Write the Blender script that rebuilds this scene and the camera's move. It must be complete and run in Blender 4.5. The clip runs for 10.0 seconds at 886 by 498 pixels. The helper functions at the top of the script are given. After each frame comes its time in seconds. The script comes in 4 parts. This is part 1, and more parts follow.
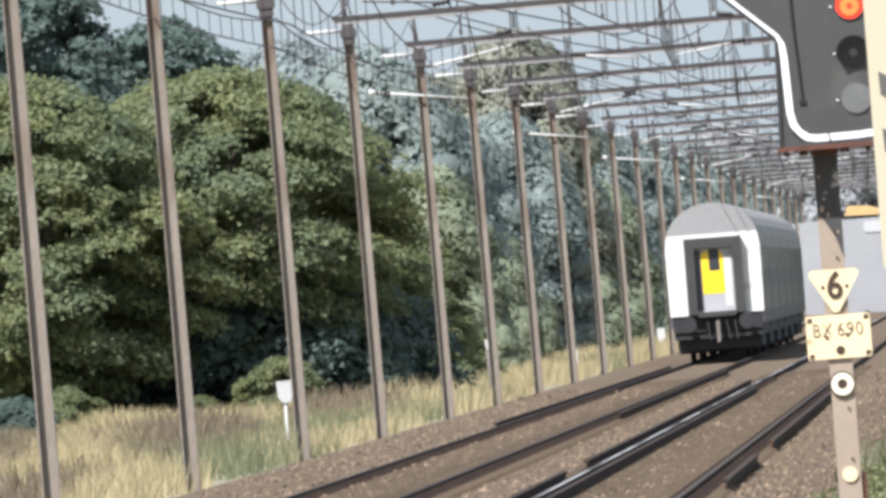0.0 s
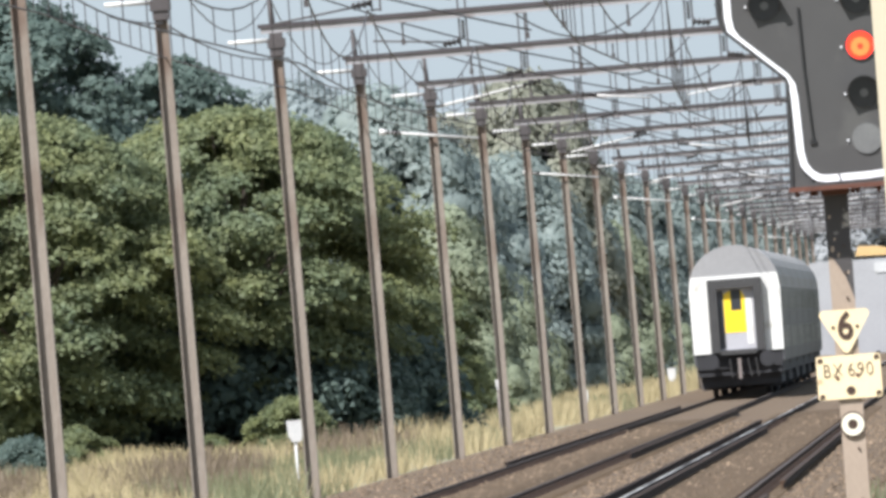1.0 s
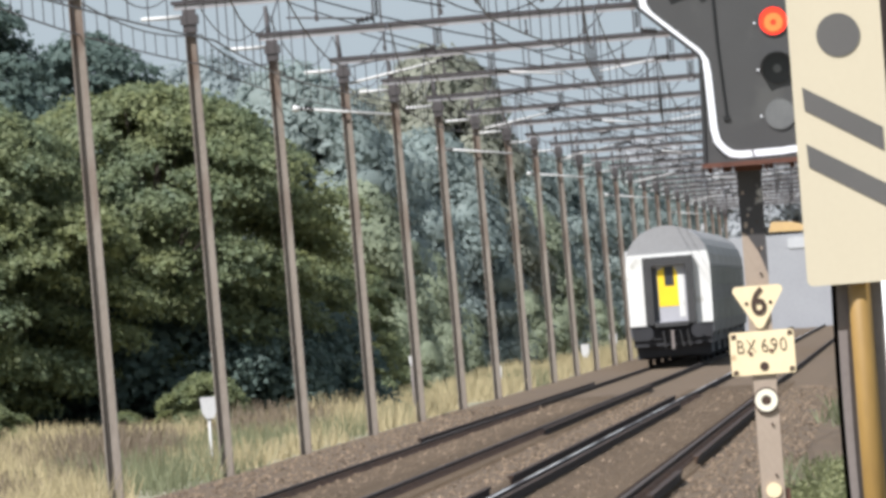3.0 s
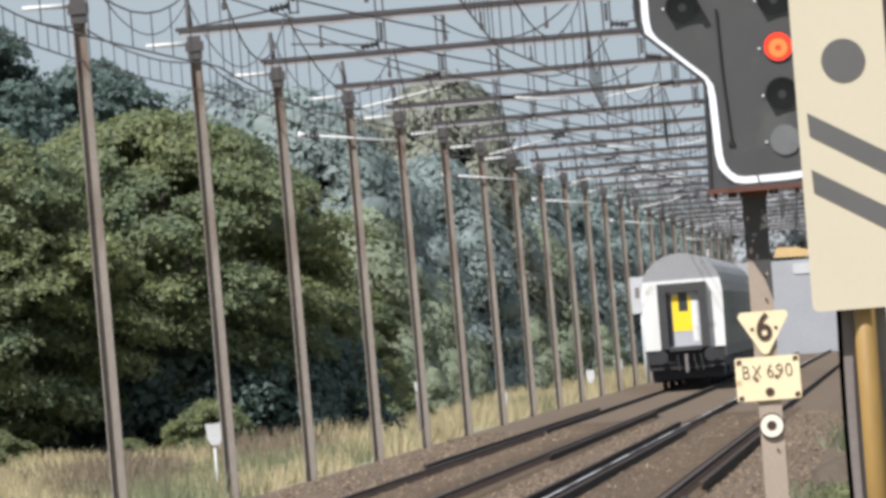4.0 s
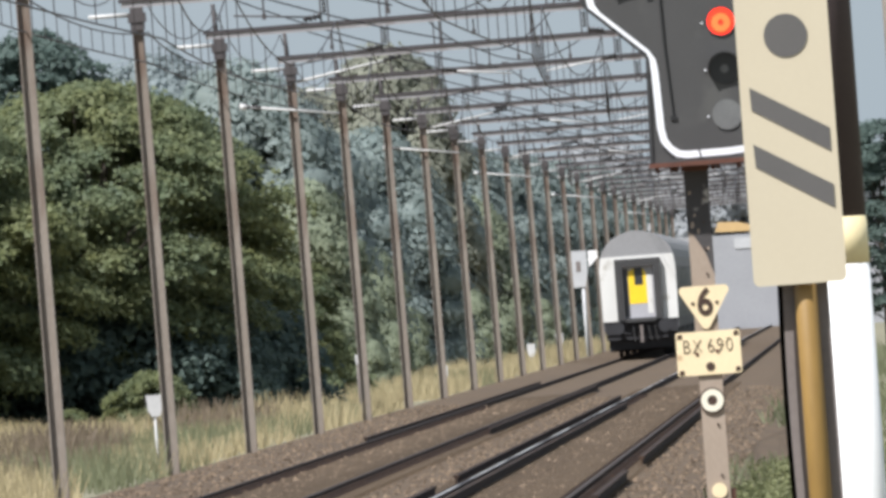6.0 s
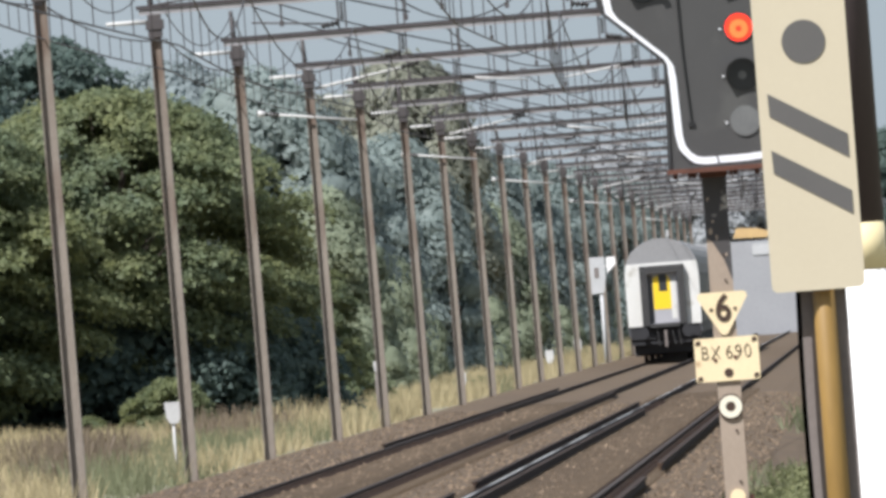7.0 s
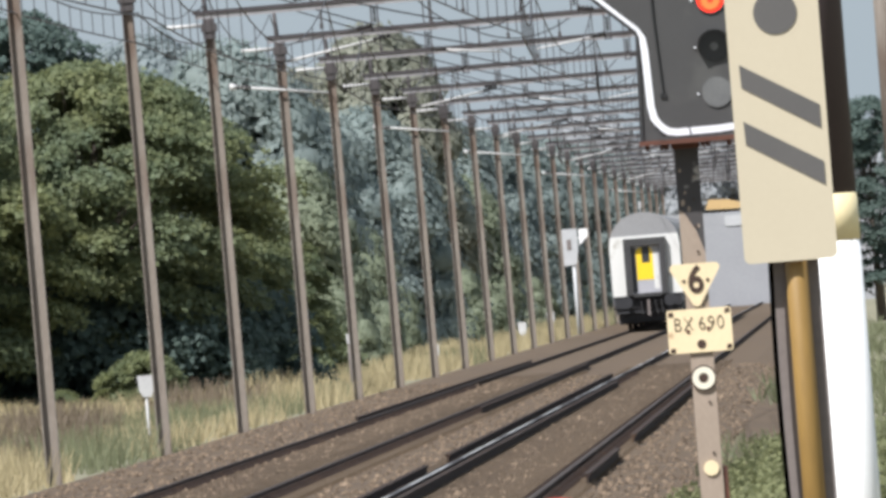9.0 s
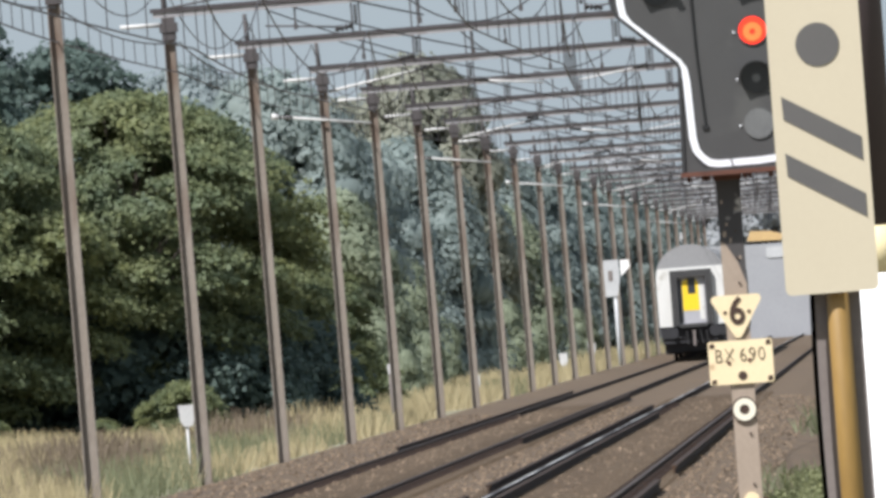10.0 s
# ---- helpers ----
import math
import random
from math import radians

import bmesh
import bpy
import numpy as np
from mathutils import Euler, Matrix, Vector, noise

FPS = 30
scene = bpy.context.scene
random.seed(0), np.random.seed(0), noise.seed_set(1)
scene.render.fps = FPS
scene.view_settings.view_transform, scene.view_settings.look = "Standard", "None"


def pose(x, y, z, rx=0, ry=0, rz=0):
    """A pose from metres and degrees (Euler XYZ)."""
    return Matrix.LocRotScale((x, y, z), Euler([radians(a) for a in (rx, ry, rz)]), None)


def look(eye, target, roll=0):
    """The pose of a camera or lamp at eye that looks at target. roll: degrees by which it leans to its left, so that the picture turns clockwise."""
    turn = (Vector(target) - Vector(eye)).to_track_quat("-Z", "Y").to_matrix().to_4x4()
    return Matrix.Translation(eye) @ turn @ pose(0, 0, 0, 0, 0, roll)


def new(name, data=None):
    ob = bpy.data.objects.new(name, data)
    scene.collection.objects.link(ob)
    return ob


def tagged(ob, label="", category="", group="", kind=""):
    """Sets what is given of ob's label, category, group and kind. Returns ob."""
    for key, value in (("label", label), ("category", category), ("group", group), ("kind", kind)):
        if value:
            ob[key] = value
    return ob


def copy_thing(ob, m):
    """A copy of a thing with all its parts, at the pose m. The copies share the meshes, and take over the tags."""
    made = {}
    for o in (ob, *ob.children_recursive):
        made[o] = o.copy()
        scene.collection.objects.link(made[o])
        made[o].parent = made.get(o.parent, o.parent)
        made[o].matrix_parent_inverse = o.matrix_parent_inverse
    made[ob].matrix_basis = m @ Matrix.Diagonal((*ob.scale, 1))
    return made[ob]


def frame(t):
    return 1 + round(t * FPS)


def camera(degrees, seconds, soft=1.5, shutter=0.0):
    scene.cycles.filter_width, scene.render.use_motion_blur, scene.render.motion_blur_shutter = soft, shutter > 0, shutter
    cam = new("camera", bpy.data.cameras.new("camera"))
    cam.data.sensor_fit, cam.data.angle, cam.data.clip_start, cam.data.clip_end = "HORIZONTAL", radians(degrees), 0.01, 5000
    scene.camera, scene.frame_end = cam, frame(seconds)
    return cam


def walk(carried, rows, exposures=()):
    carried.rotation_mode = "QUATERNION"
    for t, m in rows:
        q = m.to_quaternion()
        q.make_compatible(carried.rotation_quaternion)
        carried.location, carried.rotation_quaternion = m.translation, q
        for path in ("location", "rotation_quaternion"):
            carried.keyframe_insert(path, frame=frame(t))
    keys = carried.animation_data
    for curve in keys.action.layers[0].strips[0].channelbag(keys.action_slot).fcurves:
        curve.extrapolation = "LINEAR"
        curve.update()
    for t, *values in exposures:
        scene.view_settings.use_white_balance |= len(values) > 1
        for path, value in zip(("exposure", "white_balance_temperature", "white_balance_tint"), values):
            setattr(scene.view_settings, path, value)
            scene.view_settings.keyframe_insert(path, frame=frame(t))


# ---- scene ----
cam = camera(1.957, 10.0, soft=3.5)
EYE = 2.13          # height of the camera over the rail heads
LEAN = 0.017        # the line runs this far to the right for each metre ahead

# seconds, yaw, pitch and roll in degrees: a long lens held by hand on one spot
TURNS = [
    (0.0, 0.2229, 0.1233, 4.44), (0.2, 0.2154, 0.1819, 4.55), (0.5, 0.2070, 0.2050, 4.52), (0.7, 0.2222, 0.1962, 4.54),
    (1.0, 0.2395, 0.2125, 4.36), (1.2, 0.2787, 0.2018, 4.48), (1.5, 0.2466, 0.2122, 4.47), (1.7, 0.2478, 0.2045, 4.52),
    (2.0, 0.2296, 0.0574, 4.30), (2.1, 0.1783, 0.0523, 4.42), (2.2, 0.1085, 0.0643, 4.40), (2.3, 0.0602, 0.0249, 4.24),
    (2.5, 0.0000, 0.0444, 4.21), (2.7, 0.0174, 0.1327, 4.40), (3.8, 0.0918, 0.1614, 4.46), (4.0, 0.0596, 0.2043, 4.53),
    (4.2, 0.0224, 0.2511, 4.56), (4.5, 0.0000, 0.2147, 4.50), (4.8, -0.0550, 0.1963, 4.35), (5.0, -0.1132, 0.1434, 4.29),
    (5.2, -0.1344, 0.1185, 4.40), (5.5, -0.0986, 0.1165, 4.34), (5.7, -0.0892, 0.1332, 4.23), (6.8, -0.0500, 0.1360, 4.19),
    (7.0, -0.0261, 0.1522, 4.29), (7.5, -0.0615, 0.1458, 4.40), (8.0, -0.0519, 0.0911, 4.25), (8.5, -0.0505, 0.1161, 4.22),
    (9.0, -0.0822, 0.0867, 4.50), (9.5, -0.0773, 0.0998, 4.30), (10.0, 0.0040, 0.1610, 4.30),
]
walk(cam, [(t, pose(0, 0, EYE, 90 + pitch, 0, yaw) @ pose(0, 0, 0, 0, 0, -roll)) for t, yaw, pitch, roll in TURNS],
     exposures=[(0.0, 1.35, 5980, 11), (2.0, 1.38, 5980, 11), (2.7, 1.20, 5980, 11), (4.0, 1.05, 5980, 11), (5.0, 0.94, 5980, 11), (10.0, 0.97, 5980, 11)])

# ---- light: a high sun behind the camera and to its left, thin haze in the sky ----
SUN_FROM = Vector((-0.58, -0.70, 1.20)).normalized()
world = bpy.data.worlds.new("world")
scene.world = world
world.use_nodes = True
wn = world.node_tree.nodes
sky = wn.new("ShaderNodeTexSky")
sky.sky_type = "NISHITA"
sky.sun_disc = False
sky.sun_elevation = math.asin(SUN_FROM.z)
sky.sun_rotation = math.atan2(SUN_FROM.x, SUN_FROM.y)
sky.dust_density, sky.air_density, sky.ozone_density = 2.5, 1.0, 3.0
wn["Background"].inputs["Strength"].default_value = 0.05
# thin even summer haze over the whole sky
haze = wn.new("ShaderNodeMix")
haze.data_type = "RGBA"
haze.inputs["Factor"].default_value = 0.6
haze.inputs["B"].default_value = (6.9, 7.7, 7.9, 1)
world.node_tree.links.new(sky.outputs["Color"], haze.inputs["A"])
world.node_tree.links.new(haze.outputs["Result"], wn["Background"].inputs["Color"])
sun_data = bpy.data.lights.new("sun", "SUN")
sun_data.energy, sun_data.angle, sun_data.color = 3.8, radians(0.8), (1.0, 0.95, 0.88)
sun = new("sun", sun_data)
sun.matrix_world = look(SUN_FROM * 100, (0, 0, 0))


# ---- materials ----
def material(name, base, second=None, rough=0.7, metal=0.0, scale=8.0, fine=60.0, bump=0.2, spread=0.5, stain=None, stain_scale=1.2, stain_at=0.58, glow=None, hue=0.0, stretch=(1, 1, 1), gloss=0.5):
    """A two-scale procedural surface: base and second colour mixed by noise, fine relief, and stains of their own shape."""
    m = bpy.data.materials.new(name)
    m.use_nodes = True
    n, l = m.node_tree.nodes, m.node_tree.links
    b = n["Principled BSDF"]
    b.inputs["Roughness"].default_value, b.inputs["Metallic"].default_value = rough, metal
    b.inputs["Specular IOR Level"].default_value = gloss
    co = n.new("ShaderNodeTexCoord")
    mp = n.new("ShaderNodeMapping")
    mp.inputs["Scale"].default_value = stretch
    l.new(co.outputs["Object"], mp.inputs["Vector"])
    big, small = n.new("ShaderNodeTexNoise"), n.new("ShaderNodeTexNoise")
    big.inputs["Scale"].default_value, small.inputs["Scale"].default_value = scale, fine
    big.inputs["Detail"].default_value = 5
    small.inputs["Detail"].default_value = 3
    for t in (big, small):
        l.new(mp.outputs["Vector"], t.inputs["Vector"])
    both = n.new("ShaderNodeMath")
    both.operation = "MULTIPLY_ADD"
    both.inputs[1].default_value, both.inputs[2].default_value = 0.4, 0.0
    l.new(small.outputs["Fac"], both.inputs[0])
    add = n.new("ShaderNodeMath")
    add.operation = "MULTIPLY_ADD"
    add.inputs[1].default_value = 0.6
    l.new(big.outputs["Fac"], add.inputs[0])
    l.new(both.outputs[0], add.inputs[2])
    ramp = n.new("ShaderNodeMapRange")
    ramp.inputs["From Min"].default_value, ramp.inputs["From Max"].default_value = 0.5 - spread * 0.4, 0.5 + spread * 0.4
    l.new(add.outputs[0], ramp.inputs["Value"])
    mix = n.new("ShaderNodeMix")
    mix.data_type = "RGBA"
    mix.inputs["A"].default_value = (*base, 1)
    mix.inputs["B"].default_value = (*(second or [c * 0.75 for c in base]), 1)
    l.new(ramp.outputs["Result"], mix.inputs["Factor"])
    out = mix.outputs["Result"]
    if stain:
        st = n.new("ShaderNodeTexNoise")
        st.inputs["Scale"].default_value, st.inputs["Detail"].default_value = stain_scale, 6
        l.new(mp.outputs["Vector"], st.inputs["Vector"])
        sr = n.new("ShaderNodeMapRange")
        sr.inputs["From Min"].default_value, sr.inputs["From Max"].default_value = stain_at, stain_at + 0.12
        l.new(st.outputs["Fac"], sr.inputs["Value"])
        m2 = n.new("ShaderNodeMix")
        m2.data_type = "RGBA"
        m2.inputs["B"].default_value = (*stain, 1)
        l.new(sr.outputs["Result"], m2.inputs["Factor"])
        l.new(out, m2.inputs["A"])
        out = m2.outputs["Result"]
    if hue:
        geo = n.new("ShaderNodeNewGeometry")
        hs = n.new("ShaderNodeHueSaturation")
        va = n.new("ShaderNodeMapRange")
        va.inputs["To Min"].default_value, va.inputs["To Max"].default_value = 1 - hue, 1 + hue
        l.new(geo.outputs["Random Per Island"], va.inputs["Value"])
        l.new(va.outputs["Result"], hs.inputs["Value"])
        l.new(out, hs.inputs["Color"])
        out = hs.outputs["Color"]
    l.new(out, b.inputs["Base Color"])
    if bump:
        bp = n.new("ShaderNodeBump")
        bp.inputs["Strength"].default_value, bp.inputs["Distance"].default_value = bump, 0.02
        l.new(add.outputs[0], bp.inputs["Height"])
        l.new(bp.outputs["Normal"], b.inputs["Normal"])
    if glow:
        b.inputs["Emission Color"].default_value = (*glow[:3], 1)
        b.inputs["Emission Strength"].default_value = glow[3]
    return m


def leaf_material(name, colour, second, through_light=0.46, hue=0.16):
    m = material(name, colour, second, rough=0.6, scale=0.35, fine=2.0, bump=0, spread=0.5, hue=hue)
    n, l = m.node_tree.nodes, m.node_tree.links
    b = n["Principled BSDF"]
    b.inputs["Specular IOR Level"].default_value = 0.25
    tr = n.new("ShaderNodeBsdfTranslucent")
    l.new(b.inputs["Base Color"].links[0].from_socket, tr.inputs["Color"])
    mx = n.new("ShaderNodeMixShader")
    mx.inputs["Fac"].default_value = through_light
    l.new(b.outputs[0], mx.inputs[1])
    l.new(tr.outputs[0], mx.inputs[2])
    l.new(mx.outputs[0], n["Material Output"].inputs["Surface"])
    return m


MAT = dict(
    ground=material("meadow_soil", (0.23, 0.20, 0.13), (0.145, 0.14, 0.085), 0.95, scale=0.25, fine=3, bump=0.6, stretch=(1, 0.12, 1)),
    ballast=material("ballast_gravel", (0.140, 0.102, 0.068), (0.076, 0.056, 0.041), 0.95, scale=0.8, fine=16, bump=1.0, spread=0.6, stain=(0.080, 0.062, 0.050), stain_scale=0.35, stain_at=0.55, gloss=0.1),
    stone=material("ballast_stone", (0.215, 0.158, 0.108), (0.095, 0.070, 0.050), 0.9, scale=6, fine=30, bump=0.3, hue=0.5, gloss=0.15),
    rail_side=material("rail_rusty_side", (0.052, 0.037, 0.030), (0.028, 0.021, 0.019), 0.85, 0.0, scale=3, fine=40, bump=0.4, stain=(0.08, 0.05, 0.033), gloss=0.12),
    # glint put into the colour: pale metal broken by dark patches
    rail_top=material("rail_polished_glint_top", (0.55, 0.53, 0.51), (0.36, 0.35, 0.34), 0.5, 0.4, scale=1.5, fine=40, bump=0.1, stain=(0.05, 0.04, 0.038), stain_scale=0.11, stain_at=0.46, stretch=(1, 0.35, 1)),
    rail_dull=material("rail_dull_top", (0.075, 0.060, 0.052), (0.040, 0.033, 0.030), 0.75, 0.0, scale=1.5, fine=40, bump=0.1, gloss=0.15, stretch=(1, 0.3, 1)),
    sleeper=material("sleeper_dusty_brown", (0.130, 0.096, 0.064), (0.074, 0.055, 0.041), 0.95, scale=2, fine=18, bump=0.8, gloss=0.1),
    mast=material("mast_weathered_paint", (0.262, 0.226, 0.190), (0.172, 0.142, 0.115), 0.75, 0.0, scale=1.2, fine=25, bump=0.3, stain=(0.14, 0.10, 0.075), stain_scale=1.6, stain_at=0.5, stretch=(1, 1, 0.35)),
    steel_dark=material("dark_steel", (0.095, 0.082, 0.08), (0.055, 0.05, 0.05), 0.7, 0.3, scale=3, fine=40, bump=0.2),
    beam=material("beam_steel", (0.33, 0.315, 0.315), (0.24, 0.225, 0.225), 0.7, 0.0, scale=1.5, fine=30, bump=0.2, stain=(0.15, 0.11, 0.095), stain_scale=0.9, stain_at=0.56),
    chord=material("chord_dark_steel", (0.060, 0.050, 0.052), (0.040, 0.034, 0.036), 0.75, 0.0, scale=3, fine=40, bump=0.2),
    flaking=material("post_flaking_paint_with_shadow", (0.060, 0.054, 0.052), (0.045, 0.04, 0.04), 0.7, scale=3, fine=40, bump=0.2, stain=(0.45, 0.42, 0.38), stain_scale=9, stain_at=0.615),
    wire=material("wire_copper_dark", (0.07, 0.06, 0.06), (0.04, 0.035, 0.035), 0.6, 0.4, scale=4, fine=40, bump=0),
    white_rod=material("white_rod", (0.58, 0.57, 0.55), (0.42, 0.41, 0.40), 0.5, scale=3, fine=40, bump=0.1),
    porcelain=material("porcelain", (0.035, 0.03, 0.03), (0.02, 0.018, 0.018), 0.3, scale=5, fine=50, bump=0),
    head=material("signal_black_paint", (0.062, 0.060, 0.058), (0.052, 0.05, 0.048), 0.55, scale=3, fine=50, bump=0.08, stain=(0.075, 0.073, 0.068), stain_scale=2.5),
    head_edge=material("signal_edge", (0.035, 0.034, 0.034), None, 0.6, scale=3, fine=50, bump=0.1),
    white_edge=material("white_reflective_band", (0.86, 0.86, 0.87), (0.72, 0.72, 0.74), 0.35, scale=4, fine=60, bump=0.05),
    rust=material("rust_red_steel", (0.13, 0.05, 0.03), (0.07, 0.03, 0.022), 0.85, 0.0, scale=8, fine=60, bump=0.4),
    hood=material("lamp_hood_black", (0.018, 0.017, 0.017), (0.012, 0.012, 0.012), 0.5, scale=6, fine=60, bump=0.05),
    lens_dark=material("lens_dark_glass", (0.03, 0.028, 0.028), (0.02, 0.02, 0.02), 0.12, scale=6, fine=40, bump=0),
    lens_grey=material("lens_clear_glass", (0.16, 0.16, 0.155), (0.12, 0.12, 0.12), 0.2, scale=6, fine=40, bump=0.05),
    red_light=material("red_lamp_lens", (0.6, 0.03, 0.01), (0.5, 0.02, 0.01), 0.3, scale=6, fine=40, bump=0, glow=(1.0, 0.03, 0.008, 0.85)),
    red_core=material("red_lamp_core", (0.8, 0.1, 0.03), None, 0.3, scale=6, fine=40, bump=0, glow=(1.0, 0.085, 0.014, 1.25)),
    post=material("post_weathered_grey", (0.36, 0.285, 0.22), (0.27, 0.21, 0.16), 0.8, 0.0, scale=2.2, fine=45, bump=0.25, stain=(0.12, 0.07, 0.045), stain_scale=3.5, stain_at=0.62, stretch=(1, 1, 0.5)),
    ring_white=material("enamel_white_ring", (0.80, 0.74, 0.60), (0.72, 0.66, 0.52), 0.45, scale=4, fine=50, bump=0.05, stain=(0.45, 0.36, 0.25), stain_scale=9, stain_at=0.7),
    cream=material("enamel_cream_plate", (0.80, 0.66, 0.42), (0.72, 0.57, 0.35), 0.45, scale=4, fine=50, bump=0.05, stain=(0.42, 0.27, 0.15), stain_scale=7, stain_at=0.68),
    board=material("board_cream_paint", (0.53, 0.465, 0.34), (0.50, 0.435, 0.315), 0.5, scale=1.5, fine=40, bump=0.04),
    board_grey=material("board_grey_mark", (0.105, 0.098, 0.092), (0.09, 0.085, 0.08), 0.6, scale=3, fine=50, bump=0.04),
    mark_brown=material("mark_dark_brown", (0.06, 0.03, 0.018), (0.04, 0.022, 0.014), 0.6, scale=8, fine=60, bump=0.1),
    ochre=material("ochre_pipe", (0.30, 0.18, 0.045), (0.22, 0.13, 0.035), 0.55, scale=1.5, fine=30, bump=0.1, stain=(0.12, 0.07, 0.03), stretch=(1, 1, 0.3)),
    channel=material("channel_grey", (0.20, 0.17, 0.155), (0.15, 0.125, 0.115), 0.75, scale=2, fine=30, bump=0.15, stain=(0.10, 0.07, 0.05)),
    white_pole=material("pole_white_paint", (0.86, 0.85, 0.83), (0.80, 0.78, 0.75), 0.45, scale=1.5, fine=30, bump=0.05),
    yellow_band=material("pole_faded_yellow", (0.76, 0.65, 0.38), (0.68, 0.56, 0.32), 0.55, scale=3, fine=30, bump=0.05),
    pole_dark=material("pole_dark_brown", (0.052, 0.036, 0.036), (0.04, 0.028, 0.028), 0.7, scale=2, fine=30, bump=0.15),
    sign_red=material("sign_red_paint", (0.62, 0.085, 0.06), (0.55, 0.07, 0.05), 0.45, scale=3, fine=40, bump=0.03),
    sign_white=material("sign_white_paint", (0.82, 0.80, 0.78), (0.75, 0.73, 0.70), 0.45, scale=3, fine=40, bump=0.03),
    coach_white=material("coach_white_paint", (0.72, 0.71, 0.68), (0.62, 0.60, 0.56), 0.45, scale=0.9, fine=12, bump=0.05, stain=(0.40, 0.37, 0.31), stain_scale=1.3, stain_at=0.6),
    coach_roof=material("coach_roof_grey", (0.29, 0.285, 0.285), (0.235, 0.23, 0.23), 0.75, scale=0.7, fine=10, bump=0.05, stain=(0.20, 0.185, 0.17), stain_scale=0.5, stain_at=0.56, gloss=0.25),
    coach_side=material("coach_side_grey", (0.10, 0.10, 0.105), (0.075, 0.075, 0.08), 0.6, scale=0.5, fine=10, bump=0.03, stain=(0.12, 0.105, 0.09), stain_scale=0.4, stain_at=0.56, gloss=0.25),
    coach_dark=material("coach_rubber_dark", (0.05, 0.048, 0.047), (0.034, 0.033, 0.033), 0.75, scale=2, fine=20, bump=0.1),
    under=material("underframe_dark", (0.028, 0.027, 0.03), (0.018, 0.018, 0.02), 0.8, scale=2, fine=20, bump=0.2, stain=(0.06, 0.045, 0.035)),
    coach_yellow=material("door_yellow", (0.90, 0.62, 0.02), (0.84, 0.56, 0.02), 0.45, scale=2, fine=20, bump=0.03),
    door_grey=material("door_light_grey", (0.44, 0.43, 0.45), (0.36, 0.35, 0.37), 0.5, scale=2, fine=20, bump=0.03),
    glass=material("window_dark_glass", (0.04, 0.042, 0.046), (0.03, 0.032, 0.035), 0.4, scale=2, fine=20, bump=0),
    bark=material("bark", (0.11, 0.09, 0.07), (0.06, 0.05, 0.04), 0.95, scale=4, fine=30, bump=0.8, stretch=(1, 1, 0.3)),
    leaf_near=leaf_material("leaf_olive_green", (0.222, 0.228, 0.088), (0.120, 0.162, 0.108), 0.46, 0.22),
    # serves dark trees and painted shade; lifted and blued for haze
    leaf_dark=leaf_material("leaf_deep_green_and_shade", (0.122, 0.160, 0.134), (0.106, 0.148, 0.130), 0.47, 0.1),
    # leaf colours of the far trees, paled towards blue-grey in place of haze
    leaf_pale=leaf_material("leaf_willow_haze_green", (0.32, 0.35, 0.235), (0.27, 0.31, 0.225), 0.5, 0.06),
    leaf_far=leaf_material("leaf_poplar_haze_blue", (0.300, 0.342, 0.315), (0.260, 0.315, 0.302), 0.5, 0.05),
    leaf_olive=leaf_material("leaf_tall_haze_olive", (0.32, 0.325, 0.25), (0.28, 0.29, 0.235), 0.5, 0.06),
    leaf_blue=leaf_material("leaf_distant_haze_blue", (0.31, 0.35, 0.345), (0.28, 0.325, 0.33), 0.5, 0.06),
    leaf_grey=leaf_material("leaf_distant_haze_grey", (0.44, 0.45, 0.46), (0.38, 0.40, 0.41), 0.5, 0.08),
    straw=leaf_material("grass_straw", (0.47, 0.385, 0.215), (0.32, 0.268, 0.155), 0.3, 0.2),
    grass=leaf_material("grass_green", (0.195, 0.20, 0.11), (0.13, 0.145, 0.08), 0.3, 0.2),
    brown_weed=leaf_material("withered_weed", (0.20, 0.155, 0.105), (0.14, 0.108, 0.078), 0.3, 0.25),
    weed=leaf_material("weed_fresh_green", (0.25, 0.255, 0.125), (0.16, 0.175, 0.085), 0.42, 0.3),
    # grey put here in place of haze; the orange is paled for it too
    haze_wall=material("far_haze_grey", (0.34, 0.34, 0.35), (0.28, 0.28, 0.29), 0.85, scale=0.5, fine=6, bump=0.1),
    roof_orange=material("roof_orange_hazed", (0.55, 0.38, 0.17), (0.48, 0.32, 0.15), 0.8, scale=1, fine=8, bump=0.2),
    wall_white=material("far_white_render", (0.50, 0.50, 0.50), (0.40, 0.40, 0.40), 0.8, scale=0.6, fine=8, bump=0.1),
)


# ---- mesh helpers ----
def along(x0, y):
    """x of a line beside the track that stands at x0 where y is 300."""
    return x0 + LEAN * (y - 300)


def mast_x(y):
    return along(-5.28, y)


HEADING = -math.degrees(math.atan(LEAN))
RAILS = (-3.41, -1.74, 0.08, 1.78)
TRACKS = (-2.57, 0.895)


def box(bm, x0, x1, y0, y1, z0, z1):
    v = [bm.verts.new((x, y, z)) for x in (x0, x1) for y in (y0, y1) for z in (z0, z1)]
    for f in ((0, 1, 3, 2), (4, 6, 7, 5), (0, 4, 5, 1), (2, 3, 7, 6), (0, 2, 6, 4), (1, 5, 7, 3)):
        bm.faces.new([v[i] for i in f])


